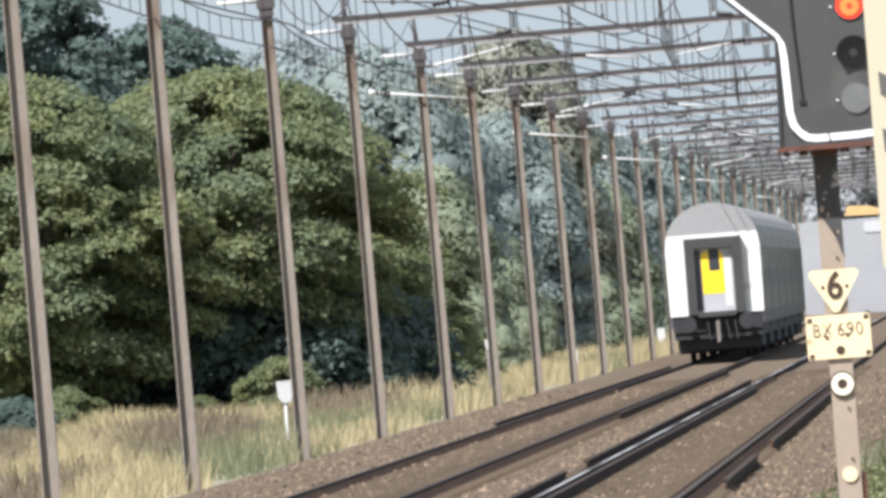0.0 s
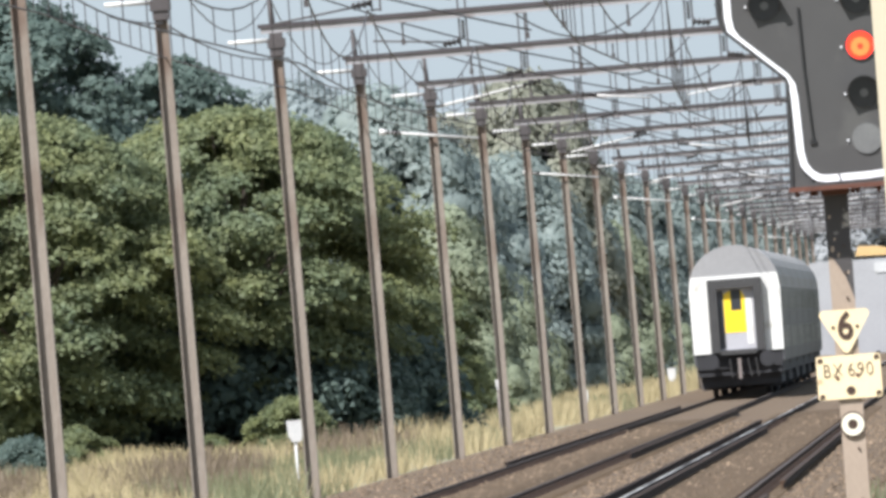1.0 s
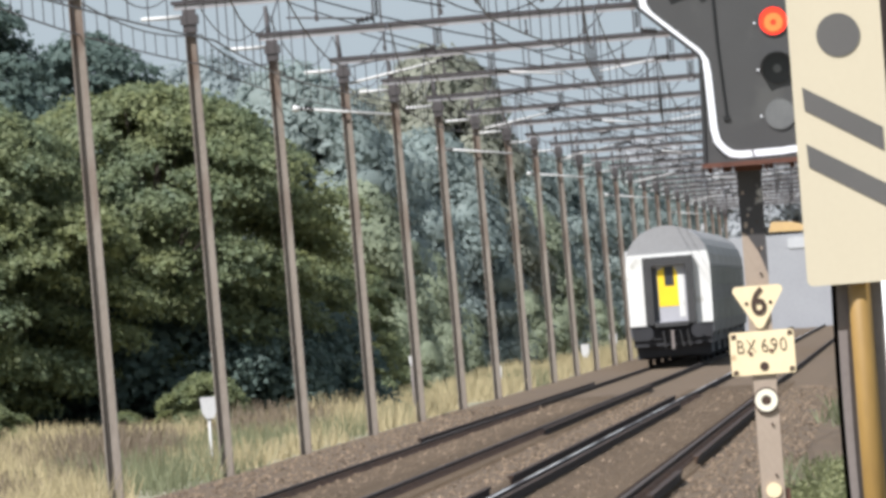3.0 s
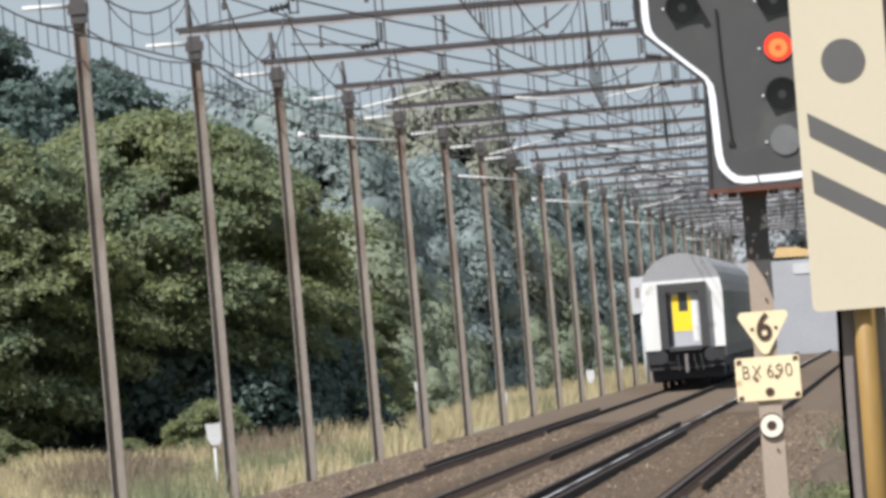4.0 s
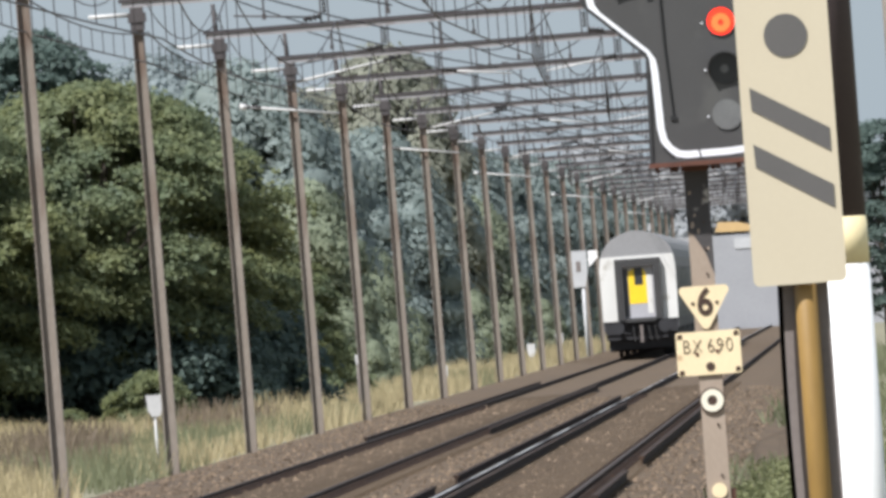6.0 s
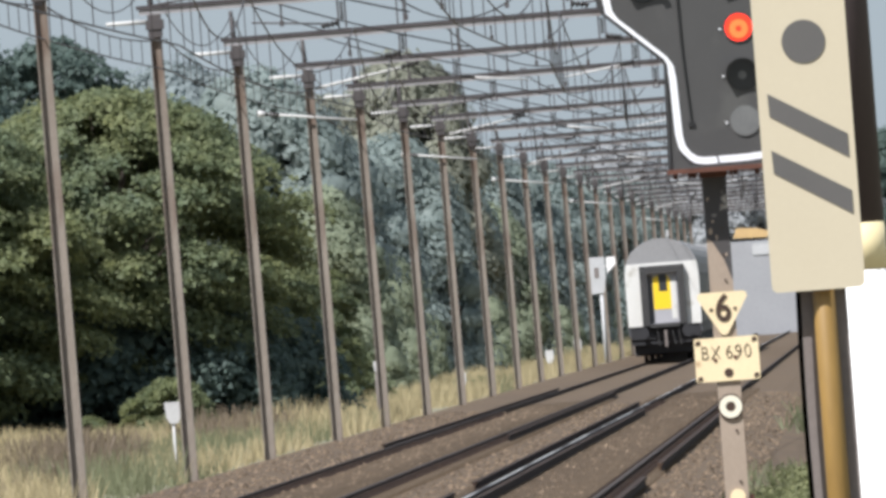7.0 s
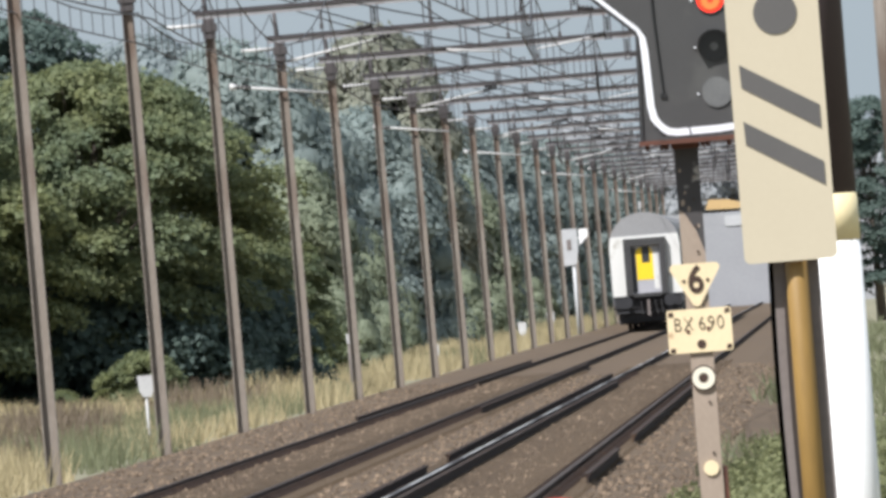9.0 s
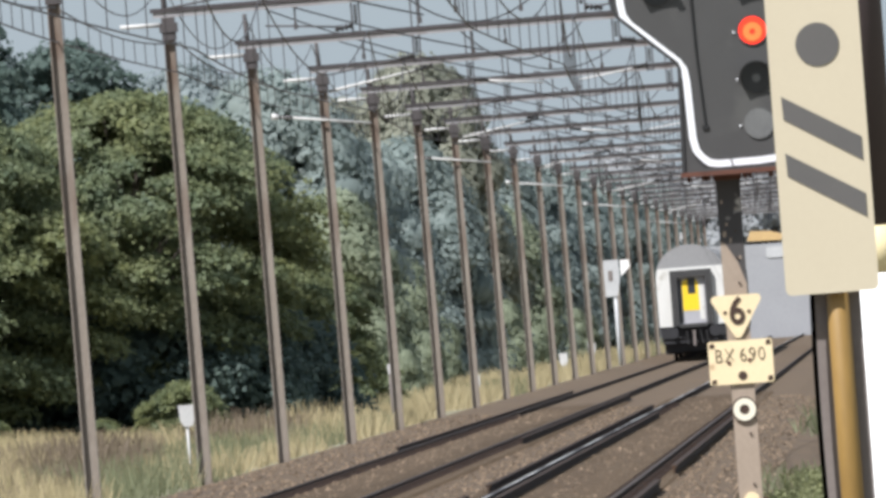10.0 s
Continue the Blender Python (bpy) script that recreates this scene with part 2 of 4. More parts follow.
def tube(bm, a, b, r0, r1=None, n=10, caps=True):
    a, b = Vector(a), Vector(b)
    r1 = r0 if r1 is None else r1
    q = (b - a).to_track_quat("Z", "Y")
    ring = lambda p, r: [bm.verts.new(p + q @ Vector((r * math.cos(2 * math.pi * i / n), r * math.sin(2 * math.pi * i / n), 0))) for i in range(n)]
    u, v = ring(a, r0), ring(b, r1)
    for i in range(n):
        j = (i + 1) % n
        f = bm.faces.new((u[i], u[j], v[j], v[i]))
        f.smooth = n > 6
    if caps:
        bm.faces.new(u[::-1])
        bm.faces.new(v)


def prism(bm, outline, y0, y1):
    """An outline in x and z, made solid from y0 (front) to y1."""
    a = [bm.verts.new((x, y0, z)) for x, z in outline]
    b = [bm.verts.new((x, y1, z)) for x, z in outline]
    bm.faces.new(a)
    bm.faces.new(b[::-1])
    k = len(outline)
    for i in range(k):
        bm.faces.new((a[i], b[i], b[(i + 1) % k], a[(i + 1) % k]))


def rounded(x0, x1, z0, z1, r, n=5):
    out = []
    for cx, cz, a0 in ((x1 - r, z0 + r, -90), (x1 - r, z1 - r, 0), (x0 + r, z1 - r, 90), (x0 + r, z0 + r, 180)):
        for i in range(n + 1):
            a = radians(a0 + 90 * i / n)
            out.append((cx + r * math.cos(a), cz + r * math.sin(a)))
    return out


def disc(cx, cz, r, n=24):
    return [(cx + r * math.cos(2 * math.pi * i / n), cz + r * math.sin(2 * math.pi * i / n)) for i in range(n)]


def ring_solid(bm, cx, cz, r_in, r_out, y0, y1, n=28):
    rows = []
    for r, y in ((r_out, y0), (r_in, y0), (r_in, y1), (r_out, y1)):
        rows.append([bm.verts.new((cx + r * math.cos(2 * math.pi * i / n), y, cz + r * math.sin(2 * math.pi * i / n))) for i in range(n)])
    for k in range(4):
        a, b = rows[k], rows[(k + 1) % 4]
        for i in range(n):
            bm.faces.new((a[i], a[(i + 1) % n], b[(i + 1) % n], b[i]))


def band(bm, path, half, y0, y1):
    """A flat band of that half width along a path in x and z."""
    pts = [Vector((x, 0, z)) for x, z in path]
    rows = []
    for i, p in enumerate(pts):
        d = (pts[min(i + 1, len(pts) - 1)] - pts[max(i - 1, 0)]).normalized()
        nrm = Vector((-d.z, 0, d.x)) * half
        rows.append([bm.verts.new((q.x, y, q.z)) for q, y in ((p + nrm, y0), (p - nrm, y0), (p - nrm, y1), (p + nrm, y1))])
    for a, b in zip(rows, rows[1:]):
        for k in range(4):
            bm.faces.new((a[k], a[(k + 1) % 4], b[(k + 1) % 4], b[k]))
    bm.faces.new(rows[0])
    bm.faces.new(rows[-1][::-1])


def mesh_of(name, bm, mat):
    bmesh.ops.recalc_face_normals(bm, faces=bm.faces)
    me = bpy.data.meshes.new(name)
    bm.to_mesh(me)
    bm.free()
    me.materials.append(MAT[mat])
    return me


def part(name, bm, mat, parent=None, label="", kind=""):
    ob = new(name, mesh_of(name, bm, mat))
    ob.parent = parent
    return tagged(ob, label, kind=kind)


def raw(name, verts, faces, mat, parent=None, kind="", normals=None):
    me = bpy.data.meshes.new(name)
    me.from_pydata(np.asarray(verts).tolist(), [], np.asarray(faces).tolist())
    if normals is not None:
        me.normals_split_custom_set_from_vertices(np.asarray(normals).tolist())
    me.materials.append(MAT[mat])
    ob = new(name, me)
    ob.parent = parent
    return tagged(ob, kind=kind)


def thing(name, m, label, category, group="", kind=""):
    ob = new(name)
    ob.empty_display_size = 0.2
    ob.matrix_world = m
    return tagged(ob, label, category, group, kind)


def lettering(name, text, size, mat, parent, x, y, z, bold=0.0, squeeze=1.0):
    """Built-in font as a thin solid, upright in the x-z plane and facing the camera, centred at x, z."""
    cu = bpy.data.curves.new(name, "FONT")
    cu.body, cu.size, cu.extrude, cu.align_x, cu.align_y, cu.offset, cu.space_character = text, size, 0.003, "CENTER", "CENTER", bold, 1.15
    tmp = new(name, cu)
    me = bpy.data.meshes.new_from_object(tmp.evaluated_get(bpy.context.evaluated_depsgraph_get()))
    bpy.data.objects.remove(tmp)
    me.materials.clear()
    me.materials.append(MAT[mat])
    me.transform(Matrix.Translation((x, y, z)) @ pose(0, 0, 0, 90) @ Matrix.Diagonal((squeeze, 1, 1, 1)))
    ob = new(name, me)
    ob.parent = parent
    return ob


rng = np.random.default_rng(7)

# ---- ground, ballast, rails ----
bm = bmesh.new()
bmesh.ops.create_grid(bm, x_segments=40, y_segments=80, size=1)
for v in bm.verts:
    v.co = Vector((v.co.x * 900, 2000 + v.co.y * 2900, -0.34))
tagged(part("ground", bm, "ground"), "flat dry meadow soil around the railway line", "ground", kind="structure")

bm = bmesh.new()
ys = [-40 + 20 * i for i in range(108)]
# cross-section of the bed: cess path at the masts, two tracks, cess on the far side
section = [(-5.35, -0.03), (-4.6, -0.05), (-4.0, -0.10), (-2.53, -0.105), (-0.85, -0.15), (0.835, -0.105), (2.75, -0.14), (3.9, -0.335)]
rows = [[bm.verts.new((along(x, y), y, z)) for x, z in section] for y in ys]
for a, b in zip(rows, rows[1:]):
    for i in range(len(section) - 1):
        bm.faces.new((a[i], a[i + 1], b[i + 1], b[i]))
bed = tagged(part("ballast_bed", bm, "ballast"), "brown stone ballast bed of a double track", "ballast", kind="structure")

# the raised verge behind the masts, falling to the meadow
bm = bmesh.new()
bank = [(-34.0, -0.345), (-28.0, -0.12), (-17.0, 0.02), (-9.0, 0.0), (-5.33, -0.035)]
rows = [[bm.verts.new((along(x, y), y, z + 0.05 * noise.noise(Vector((x * 0.4, y * 0.05, 1.0))) * (x > -30) * (x < -6))) for x, z in bank] for y in ys]
for a, b in zip(rows, rows[1:]):
    for i in range(len(bank) - 1):
        bm.faces.new((a[i], a[i + 1], b[i + 1], b[i]))
tagged(part("verge", bm, "ground"), "raised dry grass verge behind the line of masts", "verge", kind="structure")

# loose stones on the bed, more of them near the camera
N = 17000
sy = 215 + 380 * rng.random(N) ** 1.5
sx = along(rng.uniform(-5.2, 3.4, N), sy)
off = sx - along(0, sy)
sz = np.interp(off, [p[0] for p in section], [p[1] for p in section]) + 0.005
ss = rng.uniform(0.014, 0.038, N) * (1 + (rng.random(N) > 0.985) * 1.0)
octa = np.array([(1, 0, 0), (-1, 0, 0), (0, 1, 0), (0, -1, 0), (0, 0, 1), (0, 0, -1)], float)
tri = np.array([(0, 2, 4), (2, 1, 4), (1, 3, 4), (3, 0, 4), (2, 0, 5), (1, 2, 5), (3, 1, 5), (0, 3, 5)])
vs = octa[None] * ss[:, None, None] * rng.uniform(0.6, 1.3, (N, 6, 1)) + np.stack([sx, sy, sz], 1)[:, None]
fs = tri[None] + 6 * np.arange(N)[:, None, None]
stones = raw("ballast_stones", vs.reshape(-1, 3), fs.reshape(-1, 3), "stone", kind="stuff")
tagged(stones, "loose brown crushed stones scattered over the track bed", "stones")

RAIL = [(-0.075, -0.172), (0.075, -0.172), (0.07, -0.155), (0.014, -0.13), (0.012, -0.045), (0.036, -0.032), (0.036, -0.004), (-0.036, -0.004), (-0.036, -0.032), (-0.012, -0.045), (-0.014, -0.13), (-0.07, -0.155)]


def long_section(bm, outline, x0, y0, y1, step=20.0):
    k = len(outline)
    n = max(2, int((y1 - y0) / step) + 1)
    rows = []
    for i in range(n):
        y = y0 + (y1 - y0) * i / (n - 1)
        rows.append([bm.verts.new((along(x0, y) + x, y, z)) for x, z in outline])
    for a, b in zip(rows, rows[1:]):
        for i in range(k):
            bm.faces.new((a[i], a[(i + 1) % k], b[(i + 1) % k], b[i]))
    bm.faces.new(rows[0])
    bm.faces.new(rows[-1][::-1])


for centre, pair in ((TRACKS[0], RAILS[:2]), (TRACKS[1], RAILS[2:])):
    track = thing("railway_track", pose(0, 0, 0), "rust-brown steel rails on sleepers sunk in brown ballast", "track", "parallel tracks", "structure")
    for x0 in pair:
        bm = bmesh.new()
        long_section(bm, RAIL, x0, -40, 2000)
        rail = part("rail", bm, "rail_side", track, "dark rusty rail")
        bm = bmesh.new()
        long_section(bm, [(-0.022, -0.004), (0.022, -0.004), (0.02, 0.0), (-0.02, 0.0)], x0, -40, 2000)
        # only the third rail's head carries the painted glint
        part("running_surface", bm, "rail_top" if x0 == RAILS[2] else "rail_dull", rail, "worn rail head")
        # rusty base plates and clips that hold this rail to its sleepers
        bm = bmesh.new()
        for i in range(600):
            y = 215.05 + 0.6 * i
            x = along(x0, y)
            box(bm, x - 0.19, x + 0.19, y, y + 0.16, -0.094, -0.066)
            for c in (-0.105, 0.105):
                box(bm, x + c - 0.03, x + c + 0.03, y + 0.03, y + 0.13, -0.066, -0.03)
        part("rail_fastenings", bm, "rail_side", track, "dark rusty base plates and clips", "stuff")
    # the nearest sleepers lie singly on one shared mesh, the rest stay joined
    bm = bmesh.new()
    box(bm, -1.25, 1.25, 0, 0.26, -0.2, -0.092)
    one = mesh_of("sleeper", bm, "sleeper")
    for i in range(260):
        y = 215 + 0.6 * i
        sl = new("sleeper", one)
        sl.parent = track
        sl.matrix_world = pose(along(centre, y), y, 0)
    bm = bmesh.new()
    for i in range(260, 675):
        y = 215 + 0.6 * i
        x = along(centre, y)
        box(bm, x - 1.25, x + 1.25, y, y + 0.26, -0.2, -0.092)
    part("sleepers", bm, "sleeper", track, "half-buried dusty sleepers", "stuff")

# spare rails left lying beside the running rails
for x0, y0, y1 in ((2.10, 280, 317), (2.08, 342, 480), (-0.2, 230, 314), (-0.2, 331, 560), (-3.66, 452, 700), (-1.5, 452, 640), (0.28, 235, 520)):
    bm = bmesh.new()
    long_section(bm, [(x, z + 0.02) for x, z in RAIL], x0, y0, y1, 10)
    tagged(part("spare_rail", bm, "rail_side"), "dark rusty spare rail lying beside a running rail", "rail", "spare rails beside the track")


# ---- overhead line: portals ----
def h_section(bm, cx, cy, z0, z1, w=0.2, d=0.2, taper=0.85):
    """A rolled H-section post: flanges to the sides, the web between them facing along the line."""
    a, b, t, q = w / 2, d / 2, 0.018, 0.008
    ring = [(-a, -b), (-a + t, -b), (-a + t, -q), (a - t, -q), (a - t, -b), (a, -b), (a, b), (a - t, b), (a - t, q), (-a + t, q), (-a + t, b), (-a, b)]
    lo = [bm.verts.new((cx + x, cy + y, z0)) for x, y in ring]
    hi = [bm.verts.new((cx + x * taper, cy + y * taper, z1)) for x, y in ring]
    for i in range(12):
        bm.faces.new((lo[i], lo[(i + 1) % 12], hi[(i + 1) % 12], hi[i]))
    bm.faces.new(lo[::-1])
    bm.faces.new(hi)


def insulator(bm, a, b, r=0.055, n=5):
    a, b = Vector(a), Vector(b)
    tube(bm, a, b, r * 0.4, n=8)
    for i in range(n):
        c = a.lerp(b, (i + 0.5) / n)
        d = (b - a) / n * 0.28
        tube(bm, c - d, c + d, r, r * 0.7, n=10)


SPAN = 10.3


def portal(m, arm):
    """Two masts and a beam over both tracks, with drop posts, insulators and steady arms. Arm picks the steady arm."""
    p = thing("catenary_portal", m, "weathered steel catenary portal spanning both railway tracks", "portal", "catenary portals along the line")
    for x in (0.0, SPAN):
        bm = bmesh.new()
        h_section(bm, x, 0, -0.4, 6.86)
        mast = part("mast", bm, "mast", p, "grey-brown H-section mast streaked with rust")
        bm = bmesh.new()
        box(bm, x - 0.135, x + 0.135, -0.13, 0.13, 6.74, 6.88)
        box(bm, x - 0.105, x + 0.105, -0.11, 0.11, 6.62, 6.74)
        part("cap", bm, "steel_dark", mast, "dark clamped mast cap")
        bm = bmesh.new()
        tube(bm, (x - 0.03, 0, 6.88), (x - 0.06, 0, 7.55), 0.05, 0.035, 8)
        part("mast_extension", bm, "steel_dark", mast)
    bm = bmesh.new()
    box(bm, -0.22, SPAN + 0.22, -0.06, 0.06, 6.965, 7.045)
    beam = part("beam", bm, "beam", p, "pale grey steel cross beam")
    bm = bmesh.new()
    box(bm, -0.26, SPAN + 0.26, -0.085, 0.085, 7.046, 7.105)
    part("top_chord", bm, "chord", beam, "dark top chord over the paler beam")
    for x in (0, SPAN):
        bm = bmesh.new()
        box(bm, x - 0.1, x + 0.1, -0.1, 0.1, 6.88, 6.964)
        part("bearing", bm, "steel_dark", beam)
    # feeder bracket on the outer side of the mast
    bm = bmesh.new()
    tube(bm, (-0.12, -0.05, 6.86), (-0.72, -0.05, 6.87), 0.035, 0.03)
    part("feeder_bracket", bm, "white_rod", p, "short white insulating rod")
    for side, tx in enumerate((2.79, 6.155)):
        bm = bmesh.new()
        for dx in (-0.055, 0.055):
            tube(bm, (tx + dx, 0, 6.50), (tx + dx, 0, 7.62), 0.013, n=6)
        for z in (6.52, 7.6):
            box(bm, tx - 0.07, tx + 0.07, -0.012, 0.012, z - 0.012, z + 0.012)
        part("drop_post", bm, "steel_dark", p, "twin steel drop post under the beam")
        bm = bmesh.new()
        insulator(bm, (tx, 0, 6.93), (tx, 0, 6.66), 0.035)
        part("insulator", bm, "porcelain", p, "dark ribbed insulator")
        # hangers off the beam
        for dx, zl in ((-0.9, 6.72), (0.95, 6.66), (1.5, 6.78)):
            bm = bmesh.new()
            tube(bm, (tx + dx, 0, 6.955), (tx + dx, 0, zl), 0.014, n=6)
            box(bm, tx + dx - 0.03, tx + dx + 0.03, -0.03, 0.03, zl - 0.09, zl)
            part("hanger", bm, "steel_dark", p)
        s = 1 if (side + arm) % 2 else -1
        bm = bmesh.new()
        tube(bm, (tx + 0.08 * s, 0, 6.60), (tx + 1.35 * s, 0, 6.44 if arm else 6.72), 0.024 if arm == 1 else 0.014, 0.014, 8)
        steady = part("steady_arm", bm, "white_rod" if arm == 1 else "steel_dark", p, "slim steady arm")
        bm = bmesh.new()
        insulator(bm, (tx + 0.05 * s, -0.02, 6.62), (tx + 0.32 * s, -0.02, 6.58), 0.06, 4)
        part("insulator", bm, "porcelain", steady)
    if arm == 1:
        bm = bmesh.new()
        tube(bm, (0.1, 0, 6.60), (1.95, 0, 6.9), 0.03, 0.02, 8)
        a1 = part("cantilever_tube", bm, "white_rod", p, "white slanting cantilever tube")
        bm = bmesh.new()
        insulator(bm, (1.75, 0, 6.87), (2.1, 0, 6.93), 0.06, 4)
        part("insulator", bm, "porcelain", a1)
        bm = bmesh.new()
        tube(bm, (-0.85, -0.12, 6.2), (0.85, -0.12, 5.95), 0.026, 0.02, 8)
        a2 = part("cantilever_tube", bm, "white_rod", p, "white horizontal cantilever tube")
        bm = bmesh.new()
        tube(bm, (-1.0, -0.12, 6.22), (-0.86, -0.12, 6.2), 0.065, 0.05, 10)
        part("end_insulator", bm, "white_rod", a2, "white end insulator")
        bm = bmesh.new()
        insulator(bm, (-0.86, -0.12, 6.2), (-0.6, -0.12, 6.17), 0.06, 4)
        part("insulator", bm, "porcelain", a2)
    return p


def portal_y(k):
    return 50.0 * (k + 4.73)


def portal_pose(k):
    y = portal_y(k)
    return pose(mast_x(y) + (0.10 if k == 5 else 0.05 if k > 5 else -0.12 if k < 3 else 0.0), y, 0, 0, -0.4, HEADING)


first = {arm: portal(portal_pose(k), arm) for arm, k in ((0, 0), (1, 5), (2, 1))}
for k in range(2, 26):
    if k != 5:
        copy_thing(first[1 if k in (8, 11, 15, 20) else 0 if k % 2 else 2], portal_pose(k))


# ---- overhead line: wires ----
def wire(bm, pts, r, n=5):
    rows = []
    for i, p in enumerate(pts):
        rows.append([bm.verts.new((p[0] + r * math.cos(2 * math.pi * j / n), p[1], p[2] + r * math.sin(2 * math.pi * j / n))) for j in range(n)])
    for a, b in zip(rows, rows[1:]):
        for j in range(n):
            bm.faces.new((a[j], a[(j + 1) % n], b[(j + 1) % n], b[j]))


def sagging(x_of, z_of, sag, k0, k1, steps=12):
    pts = []
    for k in range(k0, k1):
        for i in range(steps + (k == k1 - 1)):
            f = i / steps
            y = portal_y(k + f)
            pts.append((x_of(k, f, y), y, z_of(k, f) - 4 * sag * f * (1 - f)))
    return pts


def overhead_line(x0, zig, z_top, z_low, sag, k0, k1, label, r=0.010, hang=9):
    ob = thing("overhead_line", pose(0, 0, 0), label, "overhead wire", "overhead wires of the line")
    xo = lambda k, f, y: along(x0, y) + zig * (1 if k % 2 else -1) * (1 - 2 * f)
    hi = sagging(xo, lambda k, f: z_top, sag, k0, k1)
    lo = sagging(xo, lambda k, f: z_low, 0.02, k0, k1)
    for name, pts in (("messenger_wire", hi), ("contact_wire", lo)):
        bm = bmesh.new()
        wire(bm, pts, r)
        part(name, bm, "wire", ob)
    for k in range(k0, k1):
        for i in range(hang):
            bm = bmesh.new()
            f = (i + 0.5) / hang
            y = portal_y(k + f)
            x, s = xo(k, f, y), 4 * f * (1 - f)
            tube(bm, (x, y, z_top - sag * s), (x, y, z_low - 0.02 * s), 0.0065, n=4, caps=False)
            part("dropper", bm, "wire", ob)


overhead_line(TRACKS[0], 0.2, 6.55, 5.35, 0.85, 0, 22, "copper contact wire under a sagging messenger wire with droppers", 0.011)
overhead_line(TRACKS[1], -0.2, 6.55, 5.35, 0.85, 0, 22, "copper contact wire under a sagging messenger wire with droppers", 0.011)
overhead_line(-5.30, 0.12, 6.58, 6.12, 0.18, -1, 6, "twin feeder wires tied by short droppers along the masts", 0.012, 11)


def slack_cables(name, x0, x1, z0, sag, k0, k1, label, slant=0.0):
    for k in range(k0, k1):
        pts = []
        for i in range(13):
            f = i / 12
            y = portal_y(k) + 0.3
            pts.append((mast_x(y) + x0 + (x1 - x0) * f, y + 6 * f, z0 + slant * f - 4 * sag * (1 + 0.3 * math.sin(k * 2.1)) * f * (1 - f)))
        bm = bmesh.new()
        wire(bm, pts, 0.013, 5)
        tagged(part(name, bm, "wire"), label, "cable", "cables at the portals")


for k in range(0, 9):
    bm = bmesh.new()
    wire(bm, [(mast_x(portal_y(k + f)) - 0.1, portal_y(k + f), 7.5 - 4 * 0.75 * f * (1 - f)) for f in np.linspace(0, 1, 15)], 0.010, 5)
    tagged(part("earth_wire", bm, "wire"), "slack dark earth wire between two mast tops", "cable", "earth wires on the mast tops")
slack_cables("stay_cable", 0.25, 4.6, 7.6, 0.1, 2, 14, "dark stay cable slanting down from the beam", -1.4)
slack_cables("jumper_cable", 3.4, 5.6, 7.1, 0.5, 2, 12, "dark jumper cable hanging in a loop under the beam")
slack_cables("jumper_cable", 6.0, 9.8, 7.5, 0.25, 2, 14, "dark jumper cable slanting between the tracks", -0.9)


